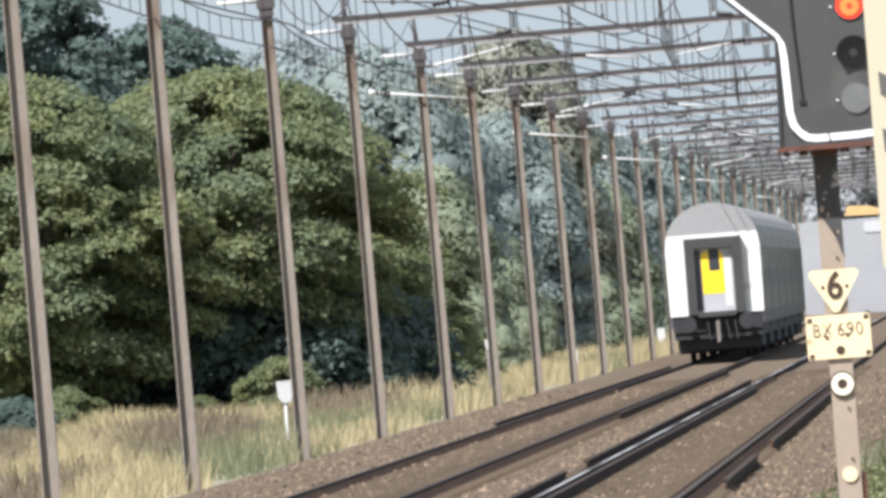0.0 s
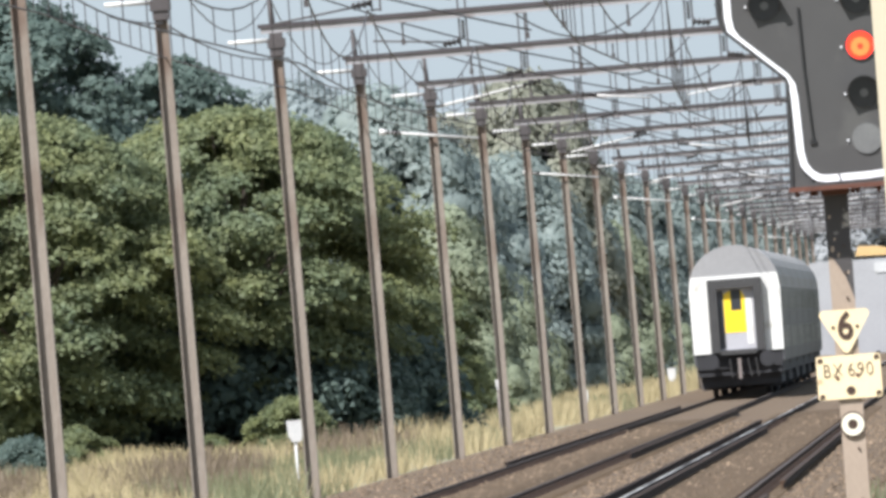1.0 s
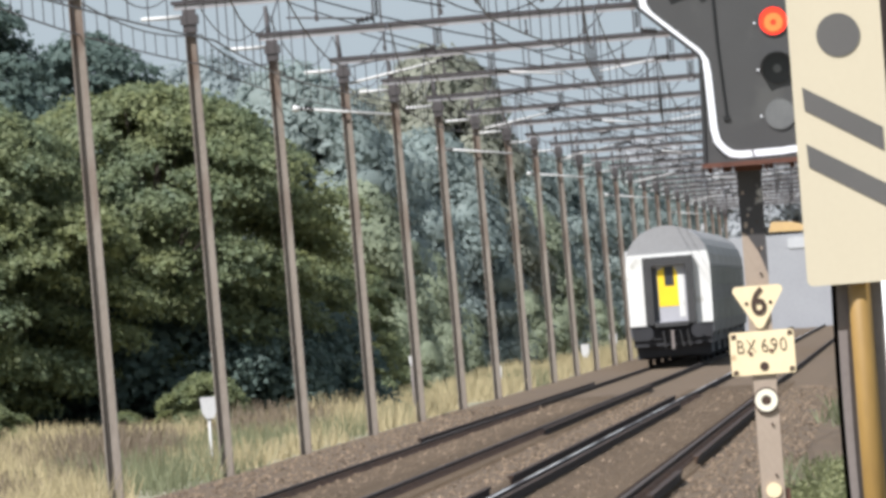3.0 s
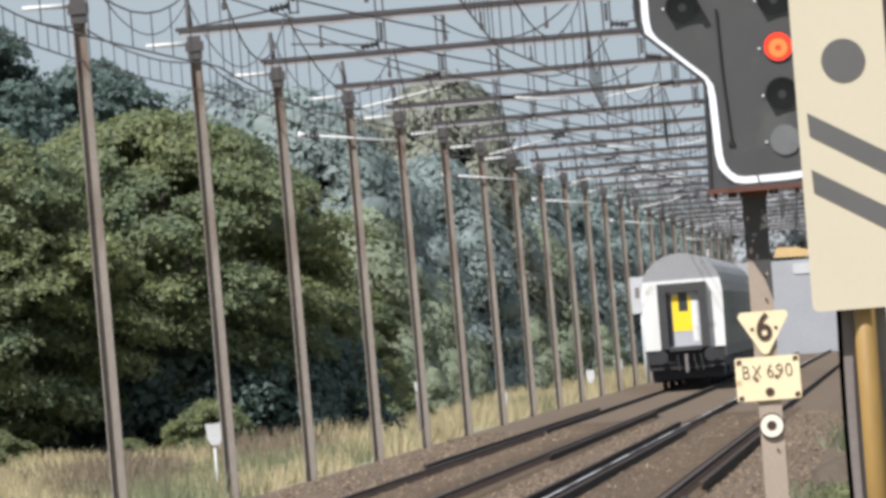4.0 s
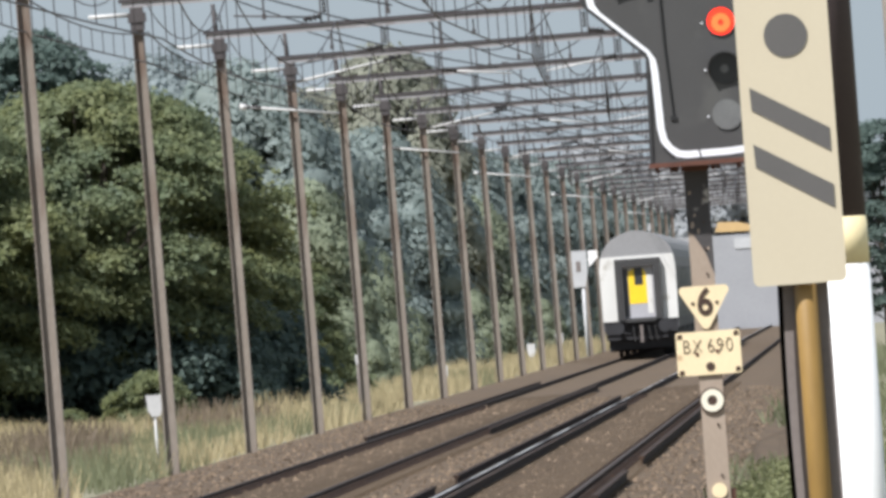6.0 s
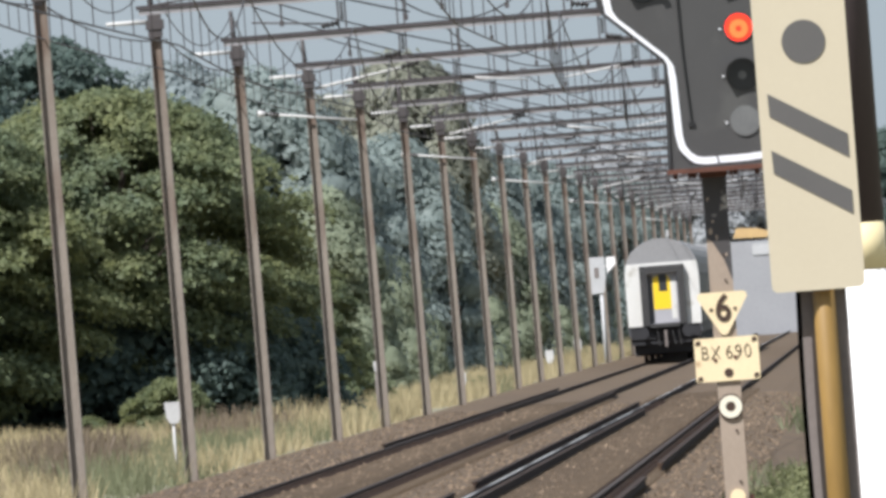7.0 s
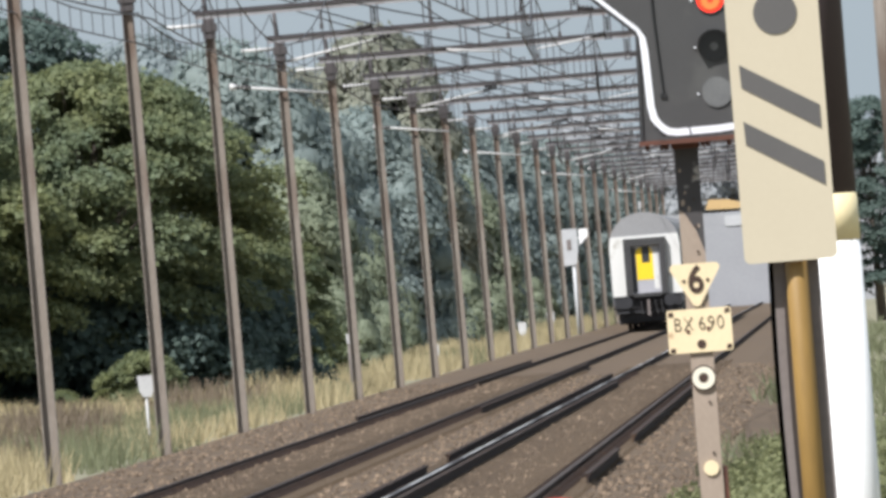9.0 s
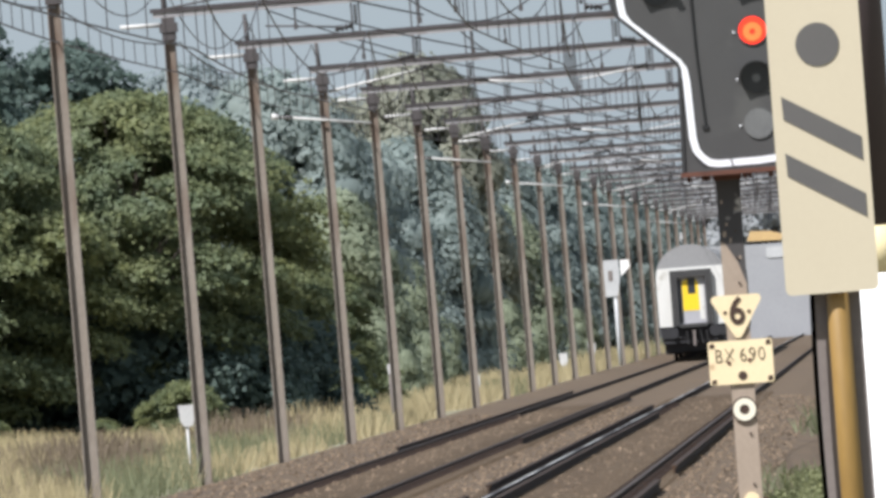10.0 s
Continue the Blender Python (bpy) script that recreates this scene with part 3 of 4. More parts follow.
# ---- the signal beside the line ----
def side_signal():
    s = thing("railway_signal", pose(2.035, 184, 0, 0, 0, 0), "black railway signal with white edge band on weathered post, showing red", "signal")
    bm = bmesh.new()
    ring = [(-0.0825, -0.07), (0.0825, -0.07), (0.0825, -0.055), (0.01, -0.055), (0.01, 0.055), (0.0825, 0.055), (0.0825, 0.07), (-0.0825, 0.07), (-0.0825, 0.055), (-0.01, 0.055), (-0.01, -0.055), (-0.0825, -0.055)]
    lo, hi = ([bm.verts.new((x, y, z)) for x, y in ring] for z in (-0.45, 3.03))
    for i in range(12):
        bm.faces.new((lo[i], lo[(i + 1) % 12], hi[(i + 1) % 12], hi[i]))
    bm.faces.new(lo[::-1])
    bm.faces.new(hi)
    post = part("post", bm, "post", s, "weathered grey-tan steel post with rust spots")
    for z in (2.62, 2.43, 2.25, 1.18, 0.82):
        bm = bmesh.new()
        tube(bm, (0.03, -0.085, z), (0.03, -0.068, z), 0.009, n=8)
        part("bolt", bm, "mark_brown", post)
    # flaking paint that also paints in the head's slanting shadow on the post
    bm = bmesh.new()
    for y0, y1 in ((-0.073, -0.0702), (0.0702, 0.073)):
        prism(bm, [(-0.085, 2.555), (-0.05, 2.535), (0.03, 2.40), (0.085, 2.235), (0.085, 2.984), (-0.085, 2.984)], y0, y1)
    part("shadow_coating", bm, "flaking", post, "dark flaking paint cut to the head's slanting shadow")
    for x, z, w, h in ((-0.05, 2.60, 0.03, 0.05), (-0.03, 2.67, 0.02, 0.025), (-0.01, 2.555, 0.018, 0.04), (0.05, 2.43, 0.016, 0.03), (-0.055, 2.83, 0.02, 0.03), (0.045, 2.78, 0.014, 0.018)):
        bm = bmesh.new()
        prism(bm, [(x - w / 2, z - h * 0.3), (x, z - h / 2), (x + w / 2, z - h * 0.1), (x + w * 0.3, z + h / 2), (x - w * 0.3, z + h * 0.4)], -0.0745, -0.0732)
        part("paint_flake", bm, "post", post, "pale bare patch in the dark paint")
    bm = bmesh.new()
    prism(bm, disc(0.005, 0.711, 0.055, 16), -0.084, -0.071)
    part("reflector", bm, "cream", post, "small round cream reflector")
    bm = bmesh.new()
    box(bm, 0.085, 0.12, -0.05, 0.05, -0.45, 0.72)
    box(bm, -0.16, 0.16, -0.16, 0.16, -0.45, -0.30)
    part("foot", bm, "rust", post, "rusty red foot bracket")
    # base plate under the head
    bm = bmesh.new()
    box(bm, -0.325, 0.53, -0.36, 0.14, 3.022, 3.055)
    box(bm, -0.10, 0.10, -0.12, 0.12, 2.985, 3.022)
    for x in (-0.27, -0.165, -0.135, 0.125, 0.16, 0.31):
        tube(bm, (x, -0.16, 3.022), (x, -0.16, 2.985), 0.016, n=8)
    part("base_plate", bm, "rust", s, "rusty bolted base plate")
    # head: a wide upper lobe that narrows to the lower part
    out = [(-0.305, 3.055), (0.545, 3.055), (0.565, 3.10), (0.565, 5.05), (0.46, 5.25), (-0.45, 5.25), (-0.60, 5.18), (-0.735, 5.0), (-0.735, 4.30), (-0.700, 4.20), (-0.295, 3.835), (-0.282, 3.80)]
    bm = bmesh.new()
    prism(bm, out, -0.02, 0.16)
    head = part("head", bm, "head", s, "matt black signal head")
    bm = bmesh.new()
    rim = [(-0.305, 3.06), (-0.282, 3.80), (-0.295, 3.835), (-0.700, 4.20), (-0.735, 4.30), (-0.735, 5.0), (-0.60, 5.18), (-0.45, 5.245), (0.46, 5.245), (0.56, 5.05), (0.562, 3.06)]
    band(bm, rim, 0.012, -0.035, -0.018)
    part("rim", bm, "head_edge", head)
    bm = bmesh.new()
    path = [(0.50, 3.24), (0.49, 3.18), (0.455, 3.14), (0.38, 3.118), (0.25, 3.108), (-0.05, 3.104), (-0.11, 3.115), (-0.165, 3.155), (-0.205, 3.215), (-0.222, 3.30), (-0.236, 3.70), (-0.248, 3.785), (-0.285, 3.845),
            (-0.61, 4.135), (-0.652, 4.20), (-0.666, 4.29), (-0.666, 4.95), (-0.62, 5.06), (-0.53, 5.14), (-0.42, 5.17), (0.38, 5.17), (0.46, 5.11), (0.50, 5.02)]
    band(bm, path, 0.025, -0.026, -0.0195)
    part("edge_band", bm, "white_edge", head, "white reflective edge band")
    for outline in ([(-0.217, 3.160), (-0.204, 3.170), (-0.140, 3.100), (-0.153, 3.090)], [(0.030, 3.136), (0.042, 3.136), (0.058, 3.072), (0.046, 3.072)]):
        bm = bmesh.new()
        prism(bm, outline, -0.0285, -0.0262)
        part("seam", bm, "head_edge", head, "dark seam in the edge band")
    bm = bmesh.new()
    tube(bm, (-0.165, -0.03, 4.33), (-0.155, -0.03, 3.9), 0.009, n=6)
    tube(bm, (-0.155, -0.03, 3.9), (-0.125, -0.03, 3.38), 0.008, n=6)
    box(bm, -0.15, -0.105, -0.035, -0.018, 3.355, 3.385)
    part("cable", bm, "hood", head, "thin black cable")
    for x, z, kind in ((0.250, 4.37, "dark"), (0.256, 4.031, "red"), (0.258, 3.697, "dark"), (0.256, 3.367, "clear"), (-0.402, 4.364, "dark"), (-0.402, 4.80, "dark")):
        bm = bmesh.new()
        prism(bm, disc(x, z, 0.098 if kind != "dark" else 0.112), -0.033, -0.0195)
        lens = part("lens", bm, {"dark": "lens_dark", "red": "red_light", "clear": "lens_grey"}[kind], head, {"dark": "dark unlit lens", "red": "glowing red lens", "clear": "grey unlit lens"}[kind])
        if kind == "red":
            bm = bmesh.new()
            ring_solid(bm, x, z - 0.01, 0.022, 0.066, -0.040, -0.0335)
            part("lamp_core", bm, "red_core", lens, "bright orange core of the lamp")
        if kind == "dark":
            # visor: open hood over the upper half
            bm = bmesh.new()
            n = 16
            rows = []
            for r, y in ((0.118, -0.02), (0.118, -0.16), (0.108, -0.16), (0.108, -0.02)):
                rows.append([bm.verts.new((x + r * math.cos(radians(-25 + 230 * i / n)), y * (0.55 + 0.45 * math.sin(math.pi * i / n)) if y < -0.1 else y, z + r * math.sin(radians(-25 + 230 * i / n)))) for i in range(n + 1)])
            for k in range(4):
                a, b = rows[k], rows[(k + 1) % 4]
                for i in range(n):
                    bm.faces.new((a[i], a[i + 1], b[i + 1], b[i]))
            part("hood", bm, "hood", lens, "black half-round hood")
            bm = bmesh.new()
            prism(bm, disc(x, z - 0.005, 0.03, 14), -0.040, -0.0335)
            part("bulb", bm, "lens_grey", lens)
        else:
            bm = bmesh.new()
            ring_solid(bm, x, z, 0.098, 0.108, -0.032, -0.0195)
            part("bezel", bm, "head_edge" if kind == "red" else "lens_grey", lens)
        bm = bmesh.new()
        tube(bm, (x - 0.135, -0.03, z - 0.005), (x - 0.135, -0.019, z - 0.005), 0.008, n=8)
        part("screw", bm, "white_edge", head)
    # the two plates and the ring
    def corner_arc(cx, cz, r, a0, a1, n=6):
        return [(cx + r * math.cos(radians(a0 + (a1 - a0) * i / n)), cz + r * math.sin(radians(a0 + (a1 - a0) * i / n))) for i in range(n + 1)]
    tri_out = corner_arc(-0.150, 2.135, 0.032, 90, 210) + corner_arc(-0.005, 1.895, 0.034, 210, 330) + corner_arc(0.140, 2.135, 0.032, -30, 90)
    bm = bmesh.new()
    prism(bm, tri_out[::-1], -0.092, -0.082)
    tp = part("triangle_plate", bm, "cream", s, "cream enamel triangle plate")
    for x in (-0.088, 0.082):
        bm = bmesh.new()
        prism(bm, disc(x, 2.045, 0.013, 12), -0.097, -0.0925)
        part("rivet", bm, "mark_brown", tp)
    lettering("numeral", "6", 0.27, "mark_brown", tp, -0.003, -0.095, 2.045, 0.006, 0.86)
    bm = bmesh.new()
    prism(bm, rounded(-0.228, 0.228, 1.535, 1.845, 0.016), -0.092, -0.082)
    np_ = part("number_plate", bm, "cream", s, "cream enamel plate with dark lettering")
    for x, z in ((-0.2, 1.815), (0.2, 1.82), (-0.2, 1.56), (0.2, 1.565)):
        bm = bmesh.new()
        prism(bm, [(x - 0.018, z - 0.016), (x + 0.018, z - 0.010), (x + 0.016, z + 0.016), (x - 0.014, z + 0.014)], -0.098, -0.0925)
        part("bolt", bm, "mark_brown", np_, "dark plate bolt")
    bm = bmesh.new()
    prism(bm, disc(0.005, 1.593, 0.032, 16), -0.096, -0.0925)
    part("dot", bm, "mark_brown", np_, "dark round dot")
    lettering("lettering", "BX", 0.140, "mark_brown", np_, -0.114, -0.095, 1.737, -0.003, 0.78)
    lettering("lettering", "690", 0.140, "mark_brown", np_, 0.083, -0.095, 1.737, -0.003, 0.82)
    for x, z in ((-0.085, 1.688), (0.06, 1.70)):
        bm = bmesh.new()
        prism(bm, disc(x, z, 0.014, 10), -0.099, -0.0955)
        part("rust_bolt", bm, "rust", np_)
    bm = bmesh.new()
    ring_solid(bm, 0.0, 1.352, 0.036, 0.080, -0.094, -0.082)
    rg = part("ring_plate", bm, "ring_white", s, "round off-white ring plate")
    bm = bmesh.new()
    prism(bm, disc(0.0, 1.352, 0.037, 20), -0.088, -0.0825)
    ring_solid(bm, 0.0, 1.352, 0.0805, 0.092, -0.090, -0.078)
    part("centre", bm, "mark_brown", rg)
    return s


side_signal()


# ---- the striped board, the white pole and the round sign ----
def marker_board():
    s = thing("marker_board", pose(1.775, 120, 0), "tall cream board with grey dot and slanting grey bars", "board")
    bm = bmesh.new()
    prism(bm, rounded(-0.216, 0.216, 2.13, 3.98, 0.03), -0.02, 0.02)
    b = part("panel", bm, "board", s, "cream painted panel")
    bm = bmesh.new()
    prism(bm, disc(0.013, 3.282, 0.101, 32), -0.0245, -0.0205)
    part("dot", bm, "board_grey", b, "grey painted dot")
    for z in (0.0, -0.263):
        bm = bmesh.new()
        prism(bm, [(-0.172, 3.052 + z), (0.186, 2.843 + z), (0.186, 2.733 + z), (-0.168, 2.945 + z)], -0.0245, -0.0205)
        part("bar", bm, "board_grey", b, "slanting grey bar")
    bm = bmesh.new()
    ring = [(-0.092, 0.105), (0.127, 0.105), (0.127, 0.2), (0.117, 0.2), (0.117, 0.117), (-0.082, 0.117), (-0.082, 0.2), (-0.092, 0.2)]
    lo, hi = ([bm.verts.new((x, y, z)) for x, y in ring] for z in (-0.5, 3.8))
    for i in range(8):
        bm.faces.new((lo[i], lo[(i + 1) % 8], hi[(i + 1) % 8], hi[i]))
    bm.faces.new(lo[::-1])
    bm.faces.new(hi)
    part("channel_post", bm, "channel", s, "grey-brown steel channel post")
    bm = bmesh.new()
    tube(bm, (0.022, 0.075, -0.5), (0.022, 0.075, 3.4), 0.053, n=20)
    part("pipe", bm, "ochre", s, "ochre painted pipe")
    bm = bmesh.new()
    for z in (2.25, 3.0, 3.7):
        box(bm, -0.09, 0.12, 0.02, 0.105, z - 0.03, z + 0.03)
    part("clamp", bm, "steel_dark", s)
    bm = bmesh.new()
    wire(bm, [(-0.098 + 0.008 * math.sin(z * 3), 0.03, z) for z in np.linspace(2.2, -0.4, 14)], 0.011, 6)
    part("cable", bm, "hood", s, "thin black cable")


marker_board()

pole = thing("marker_pole", pose(2.315, 140, 0), "thick round pole, dark above, painted white below a faded yellow band", "pole")
for name, z0, z1, r, mat, lab in (("lower_shaft", -0.5, 2.22, 0.136, "white_pole", "white painted lower shaft"), ("band", 2.22, 2.475, 0.137, "yellow_band", "faded yellow band"), ("upper_shaft", 2.475, 5.5, 0.134, "pole_dark", "dark brown upper shaft")):
    bm = bmesh.new()
    tube(bm, (0, 0, z0), (0, 0, z1), r, r, 32)
    part(name, bm, mat, pole, lab)

rs = thing("round_sign", pose(0.715, 143, 0), "round white sign with a broad red rim on a short post", "sign")
bm = bmesh.new()
ring_solid(bm, 0, 0.63, 0.225, 0.30, -0.012, 0.012, 48)
rim = part("rim", bm, "sign_red", rs, "broad red rim")
bm = bmesh.new()
prism(bm, disc(0, 0.63, 0.226, 40), -0.006, 0.006)
part("face", bm, "sign_white", rs, "white face")
bm = bmesh.new()
tube(bm, (0, 0.04, -0.4), (0, 0.04, 0.85), 0.028, n=12)
part("post", bm, "channel", rs)


def white_marker(x, y, z, w, h, post="channel"):
    ob = thing("kilometre_marker", pose(x, y, 0, 0, 0, random.uniform(-8, 8)), "small white marker plate on a thin post in the grass", "marker", "white markers along the line")
    bm = bmesh.new()
    prism(bm, [(-w / 2, z + h / 2), (-w * 0.42, z - h * 0.2), (-w * 0.2, z - h / 2), (w * 0.3, z - h / 2), (w * 0.5, z - h * 0.1), (w / 2, z + h / 2)], -0.01, 0.01)
    part("plate", bm, "white_rod", ob, "white weathered plate")
    bm = bmesh.new()
    tube(bm, (0, 0.03, -0.4), (0, 0.03, z + h * 0.3), 0.02, 0.02, 8)
    part("post", bm, post, ob, "thin weathered post")


white_marker(-4.11, 395, 1.0, 0.25, 0.33, "white_rod")
white_marker(-1.39, 560, 1.2, 0.09, 0.22)
white_marker(0.58, 680, 0.5, 0.16, 0.36)
white_marker(3.73, 880, 0.55, 0.28, 0.45)
white_marker(5.14, 960, 0.73, 0.30, 0.45)

# upper shaft takes the lighter mast colour to stand for haze
far_pole = thing("marker_pole", pose(5.43, 283, 0), "round pole greyed for haze above, painted white on its lower part", "pole")
for name, z0, z1, r, mat, lab in (("lower_shaft", -0.5, 2.46, 0.137, "white_pole", "white painted lower shaft"), ("upper_shaft", 2.46, 7.0, 0.134, "mast", "upper shaft greyed in place of haze")):
    bm = bmesh.new()
    tube(bm, (0, 0, z0), (0, 0, z1), r, n=24)
    part(name, bm, mat, far_pole, lab)

# the far signal beside the mast line
fs = thing("far_signal", pose(6.33, 985, 0), "pale signal box with a small triangular plate on a white post", "signal")
for name, draw, mat in (
    ("cabinet", lambda b: (prism(b, [(-0.55, 4.0), (0.2, 4.0), (0.2, 3.2), (0.1, 2.62), (-0.45, 2.6), (-0.4, 3.2)][::-1], -0.1, 0.1)), "wall_white"),
    ("triangle_plate", lambda b: (prism(b, [(0.26, 3.35), (0.62, 3.7), (0.6, 3.98), (0.26, 3.98)], -0.05, -0.02), box(b, 0.18, 0.3, -0.04, 0.04, 3.6, 3.68)), "sign_white"),
    ("post", lambda b: tube(b, (0.0, 0, -0.4), (0.0, 0, 2.7), 0.07, 0.07, 10), "wall_white"),
    ("window", lambda b: box(b, -0.22, -0.05, -0.108, -0.1, 3.2, 3.6), "channel"),
):
    bm = bmesh.new()
    draw(bm)
    part(name, bm, mat, fs)


# ---- the train on the left-hand track ----
HALF = [(1.38, 0.95), (1.40, 1.3), (1.40, 3.10), (1.37, 3.44), (1.27, 3.72), (1.10, 3.97), (0.86, 4.18), (0.56, 4.32), (0.28, 4.40)]
PROFILE = [(-x, z) for x, z in HALF] + [(0.0, 4.42)] + HALF[::-1]
LENGTH = 26.4


def coach():
    c = thing("railway_coach", pose(0, 0, 0), "double-deck railway coach with grey sides, white end wall and grey roof", "coach", "coaches of the train")
    bm = bmesh.new()
    lower = [(x, z) for x, z in PROFILE if z <= 3.11]
    prism(bm, lower, 0.06, LENGTH)
    body = part("body", bm, "coach_side", c, "grey coach body side")
    bm = bmesh.new()
    prism(bm, [(x, z) for x, z in PROFILE if z >= 3.09], 0.03, LENGTH)
    part("roof", bm, "coach_roof", c, "domed grey roof")
    # white end wall with the passage opening
    bm = bmesh.new()
    prism(bm, [(-1.38, 1.28), (-0.84, 1.28), (-0.84, 3.44), (-1.345, 3.46), (-1.40, 3.10)], 0.0, 0.06)
    prism(bm, [(0.84, 1.28), (1.38, 1.28), (1.40, 3.10), (1.345, 3.46), (0.84, 3.44)], 0.0, 0.06)
    prism(bm, [(-1.345, 3.46), (-0.84, 3.44), (0.84, 3.44), (1.345, 3.46), (1.32, 3.54), (-1.32, 3.54)], 0.0, 0.06)
    part("end_wall", bm, "coach_white", c, "white end wall with grime")
    bm = bmesh.new()
    for x0, x1, z0, z1 in ((-0.84, -0.56, 1.30, 3.44), (0.56, 0.84, 1.30, 3.44), (-0.56, 0.56, 3.16, 3.44), (-0.56, 0.56, 1.22, 1.36)):
        prism(bm, rounded(x0, x1, z0, z1, 0.03, 2), -0.22, 0.05)
    part("gangway", bm, "coach_dark", c, "dark rubber gangway frame")
    bm = bmesh.new()
    box(bm, -0.56, 0.56, -0.02, 0.04, 1.36, 3.16)
    door = part("door", bm, "door_grey", c, "grey gangway door")
    for name, o, mat, lab in (
        ("yellow_panel", [(-0.36, 1.86), (0.30, 1.86), (0.30, 2.9), (0.18, 3.1), (0.18, 2.5), (-0.14, 2.5), (-0.14, 3.1), (-0.36, 3.0)], "coach_yellow", "bright yellow warning panel"),
        ("window", [(-0.14, 2.51), (0.18, 2.51), (0.18, 3.12), (-0.14, 3.12)], "glass", "dark door window"),
        ("white_strip", [(0.30, 1.5), (0.50, 1.5), (0.50, 2.85), (0.30, 2.85)], "coach_white", "white strip"),
        ("recess", [(-0.55, 1.4), (-0.37, 1.4), (-0.37, 3.1), (-0.55, 3.1)], "coach_side", "grey door edge"),
    ):
        bm = bmesh.new()
        prism(bm, o, -0.028, -0.0205)
        part(name, bm, mat, door, lab)
    # bands of windows on both decks
    for sx in (-1, 1):
        for z0, z1 in ((1.32, 1.95), (2.45, 3.02)):
            for i in range(9):
                y = 2.6 + i * 2.35
                bm = bmesh.new()
                box(bm, sx * 1.402, sx * 1.408, y, y + 1.7, z0, z1)
                part("window", bm, "glass", c, "dark side window")
    bm = bmesh.new()
    box(bm, -1.3, 1.3, 0.1, LENGTH - 0.1, 0.62, 0.95)
    box(bm, -1.32, 1.32, 0.04, 0.3, 0.82, 1.28)
    # apron box added to fill in the dark shade under the coach end
    box(bm, -1.22, 1.22, 0.32, 0.5, 0.30, 0.66)
    box(bm, -1.2, 1.2, 7.0, 19.0, 0.3, 0.62)
    part("underframe", bm, "under", c, "dark dirty underframe with an apron filling in shade")
    for x in (-0.87, 0.87):
        bm = bmesh.new()
        tube(bm, (x, -0.5, 1.05), (x, 0.05, 1.05), 0.09, 0.11, 12)
        tube(bm, (x, -0.58, 1.05), (x, -0.5, 1.05), 0.24, 0.24, 16)
        part("buffer", bm, "under", c, "round buffer")
    bm = bmesh.new()
    tube(bm, (0, -0.35, 1.02), (0, 0.05, 1.05), 0.06, 0.07, 8)
    box(bm, -0.05, 0.05, -0.42, -0.3, 0.5, 1.1)
    part("coupling", bm, "channel", c, "grey coupling hook")
    for x, q in ((0.25, 0.1), (-0.3, 0.05), (0.5, 0.06)):
        bm = bmesh.new()
        tube(bm, (x, -0.12, 1.1), (x + q, -0.14, 0.55), 0.025, 0.02, 6)
        part("brake_hose", bm, "coach_dark", c, "black brake hose")
    for y in (3.0, LENGTH - 3.0):
        bm = bmesh.new()
        for x in (-1.05, 1.05):
            box(bm, x - 0.08, x + 0.08, y - 1.7, y + 1.7, 0.42, 0.62)
            for dy in (-1.25, 1.25):
                box(bm, x - 0.12, x + 0.12, y + dy - 0.2, y + dy + 0.2, 0.28, 0.6)
        box(bm, -1.05, 1.05, y - 0.25, y + 0.25, 0.45, 0.6)
        # full-width cross members added for the shaded gap above the rails
        for dy in (-1.85, 1.75):
            box(bm, -1.15, 1.15, y + dy, y + dy + 0.1, 0.22, 0.66)
        bogie = part("bogie", bm, "under", c, "dark bogie frame with cross members filling in shade")
        for dy in (-1.25, 1.25):
            bm = bmesh.new()
            for x in (-0.79, 0.79):
                tube(bm, (x - 0.065, y + dy, 0.46), (x + 0.065, y + dy, 0.46), 0.46, 0.45, 24)
            tube(bm, (-0.79, y + dy, 0.46), (0.79, y + dy, 0.46), 0.08, n=10)
            part("wheelset", bm, "under", bogie, "steel wheelset")
    # the body is a little narrower than the drawn section
    for o in c.children_recursive:
        if o.name.split(".")[0] not in ("bogie", "wheelset"):
            o.data.transform(Matrix.Diagonal((0.955, 1, 1, 1)))
    return c


coaches = [coach()]
for i in range(1, 6):
    coaches.append(copy_thing(coaches[0], pose(0, 27.0 * i, 0)))


# ---- trees ----
def leaves(clumps, count, size, whole=0.55, rough=0.34, shell=0.22, flat=0.35):
    """Small pointed leaves spread over the skins of many clumps; clumps are rows of x, y, z, rx, ry, rz."""
    c = np.asarray(clumps)
    wts = (c[:, 3] * c[:, 5]) ** 1.0
    pick = rng.choice(len(c), count, p=wts / wts.sum())
    d = rng.normal(size=(count, 3))
    d /= np.linalg.norm(d, axis=1, keepdims=True)
    r = rng.random(count) ** shell
    p = c[pick, :3] + d * c[pick, 3:6] * r[:, None] * rng.uniform(0.85, 1.12, (count, 1))
    out = p - c[:, :3].mean(0)
    out /= np.linalg.norm(out, axis=1, keepdims=True)
    nrm = d * 0.75 + out * whole + rng.normal(size=(count, 3)) * rough + (0, -0.1, 0.2)
    nrm /= np.linalg.norm(nrm, axis=1, keepdims=True)
    t = np.cross(nrm, rng.normal(size=(count, 3)))
    t /= np.linalg.norm(t, axis=1, keepdims=True)
    b = np.cross(nrm, t)
    s = size * rng.uniform(0.55, 1.35, (count, 1))
    q = np.stack([p - t * s - b * s * flat, p + t * s - b * s * flat * 0.6, p + b * s * flat * 2.4 - nrm * s * 0.2], 1)
    return q.reshape(-1, 3), np.arange(count * 3).reshape(-1, 3)


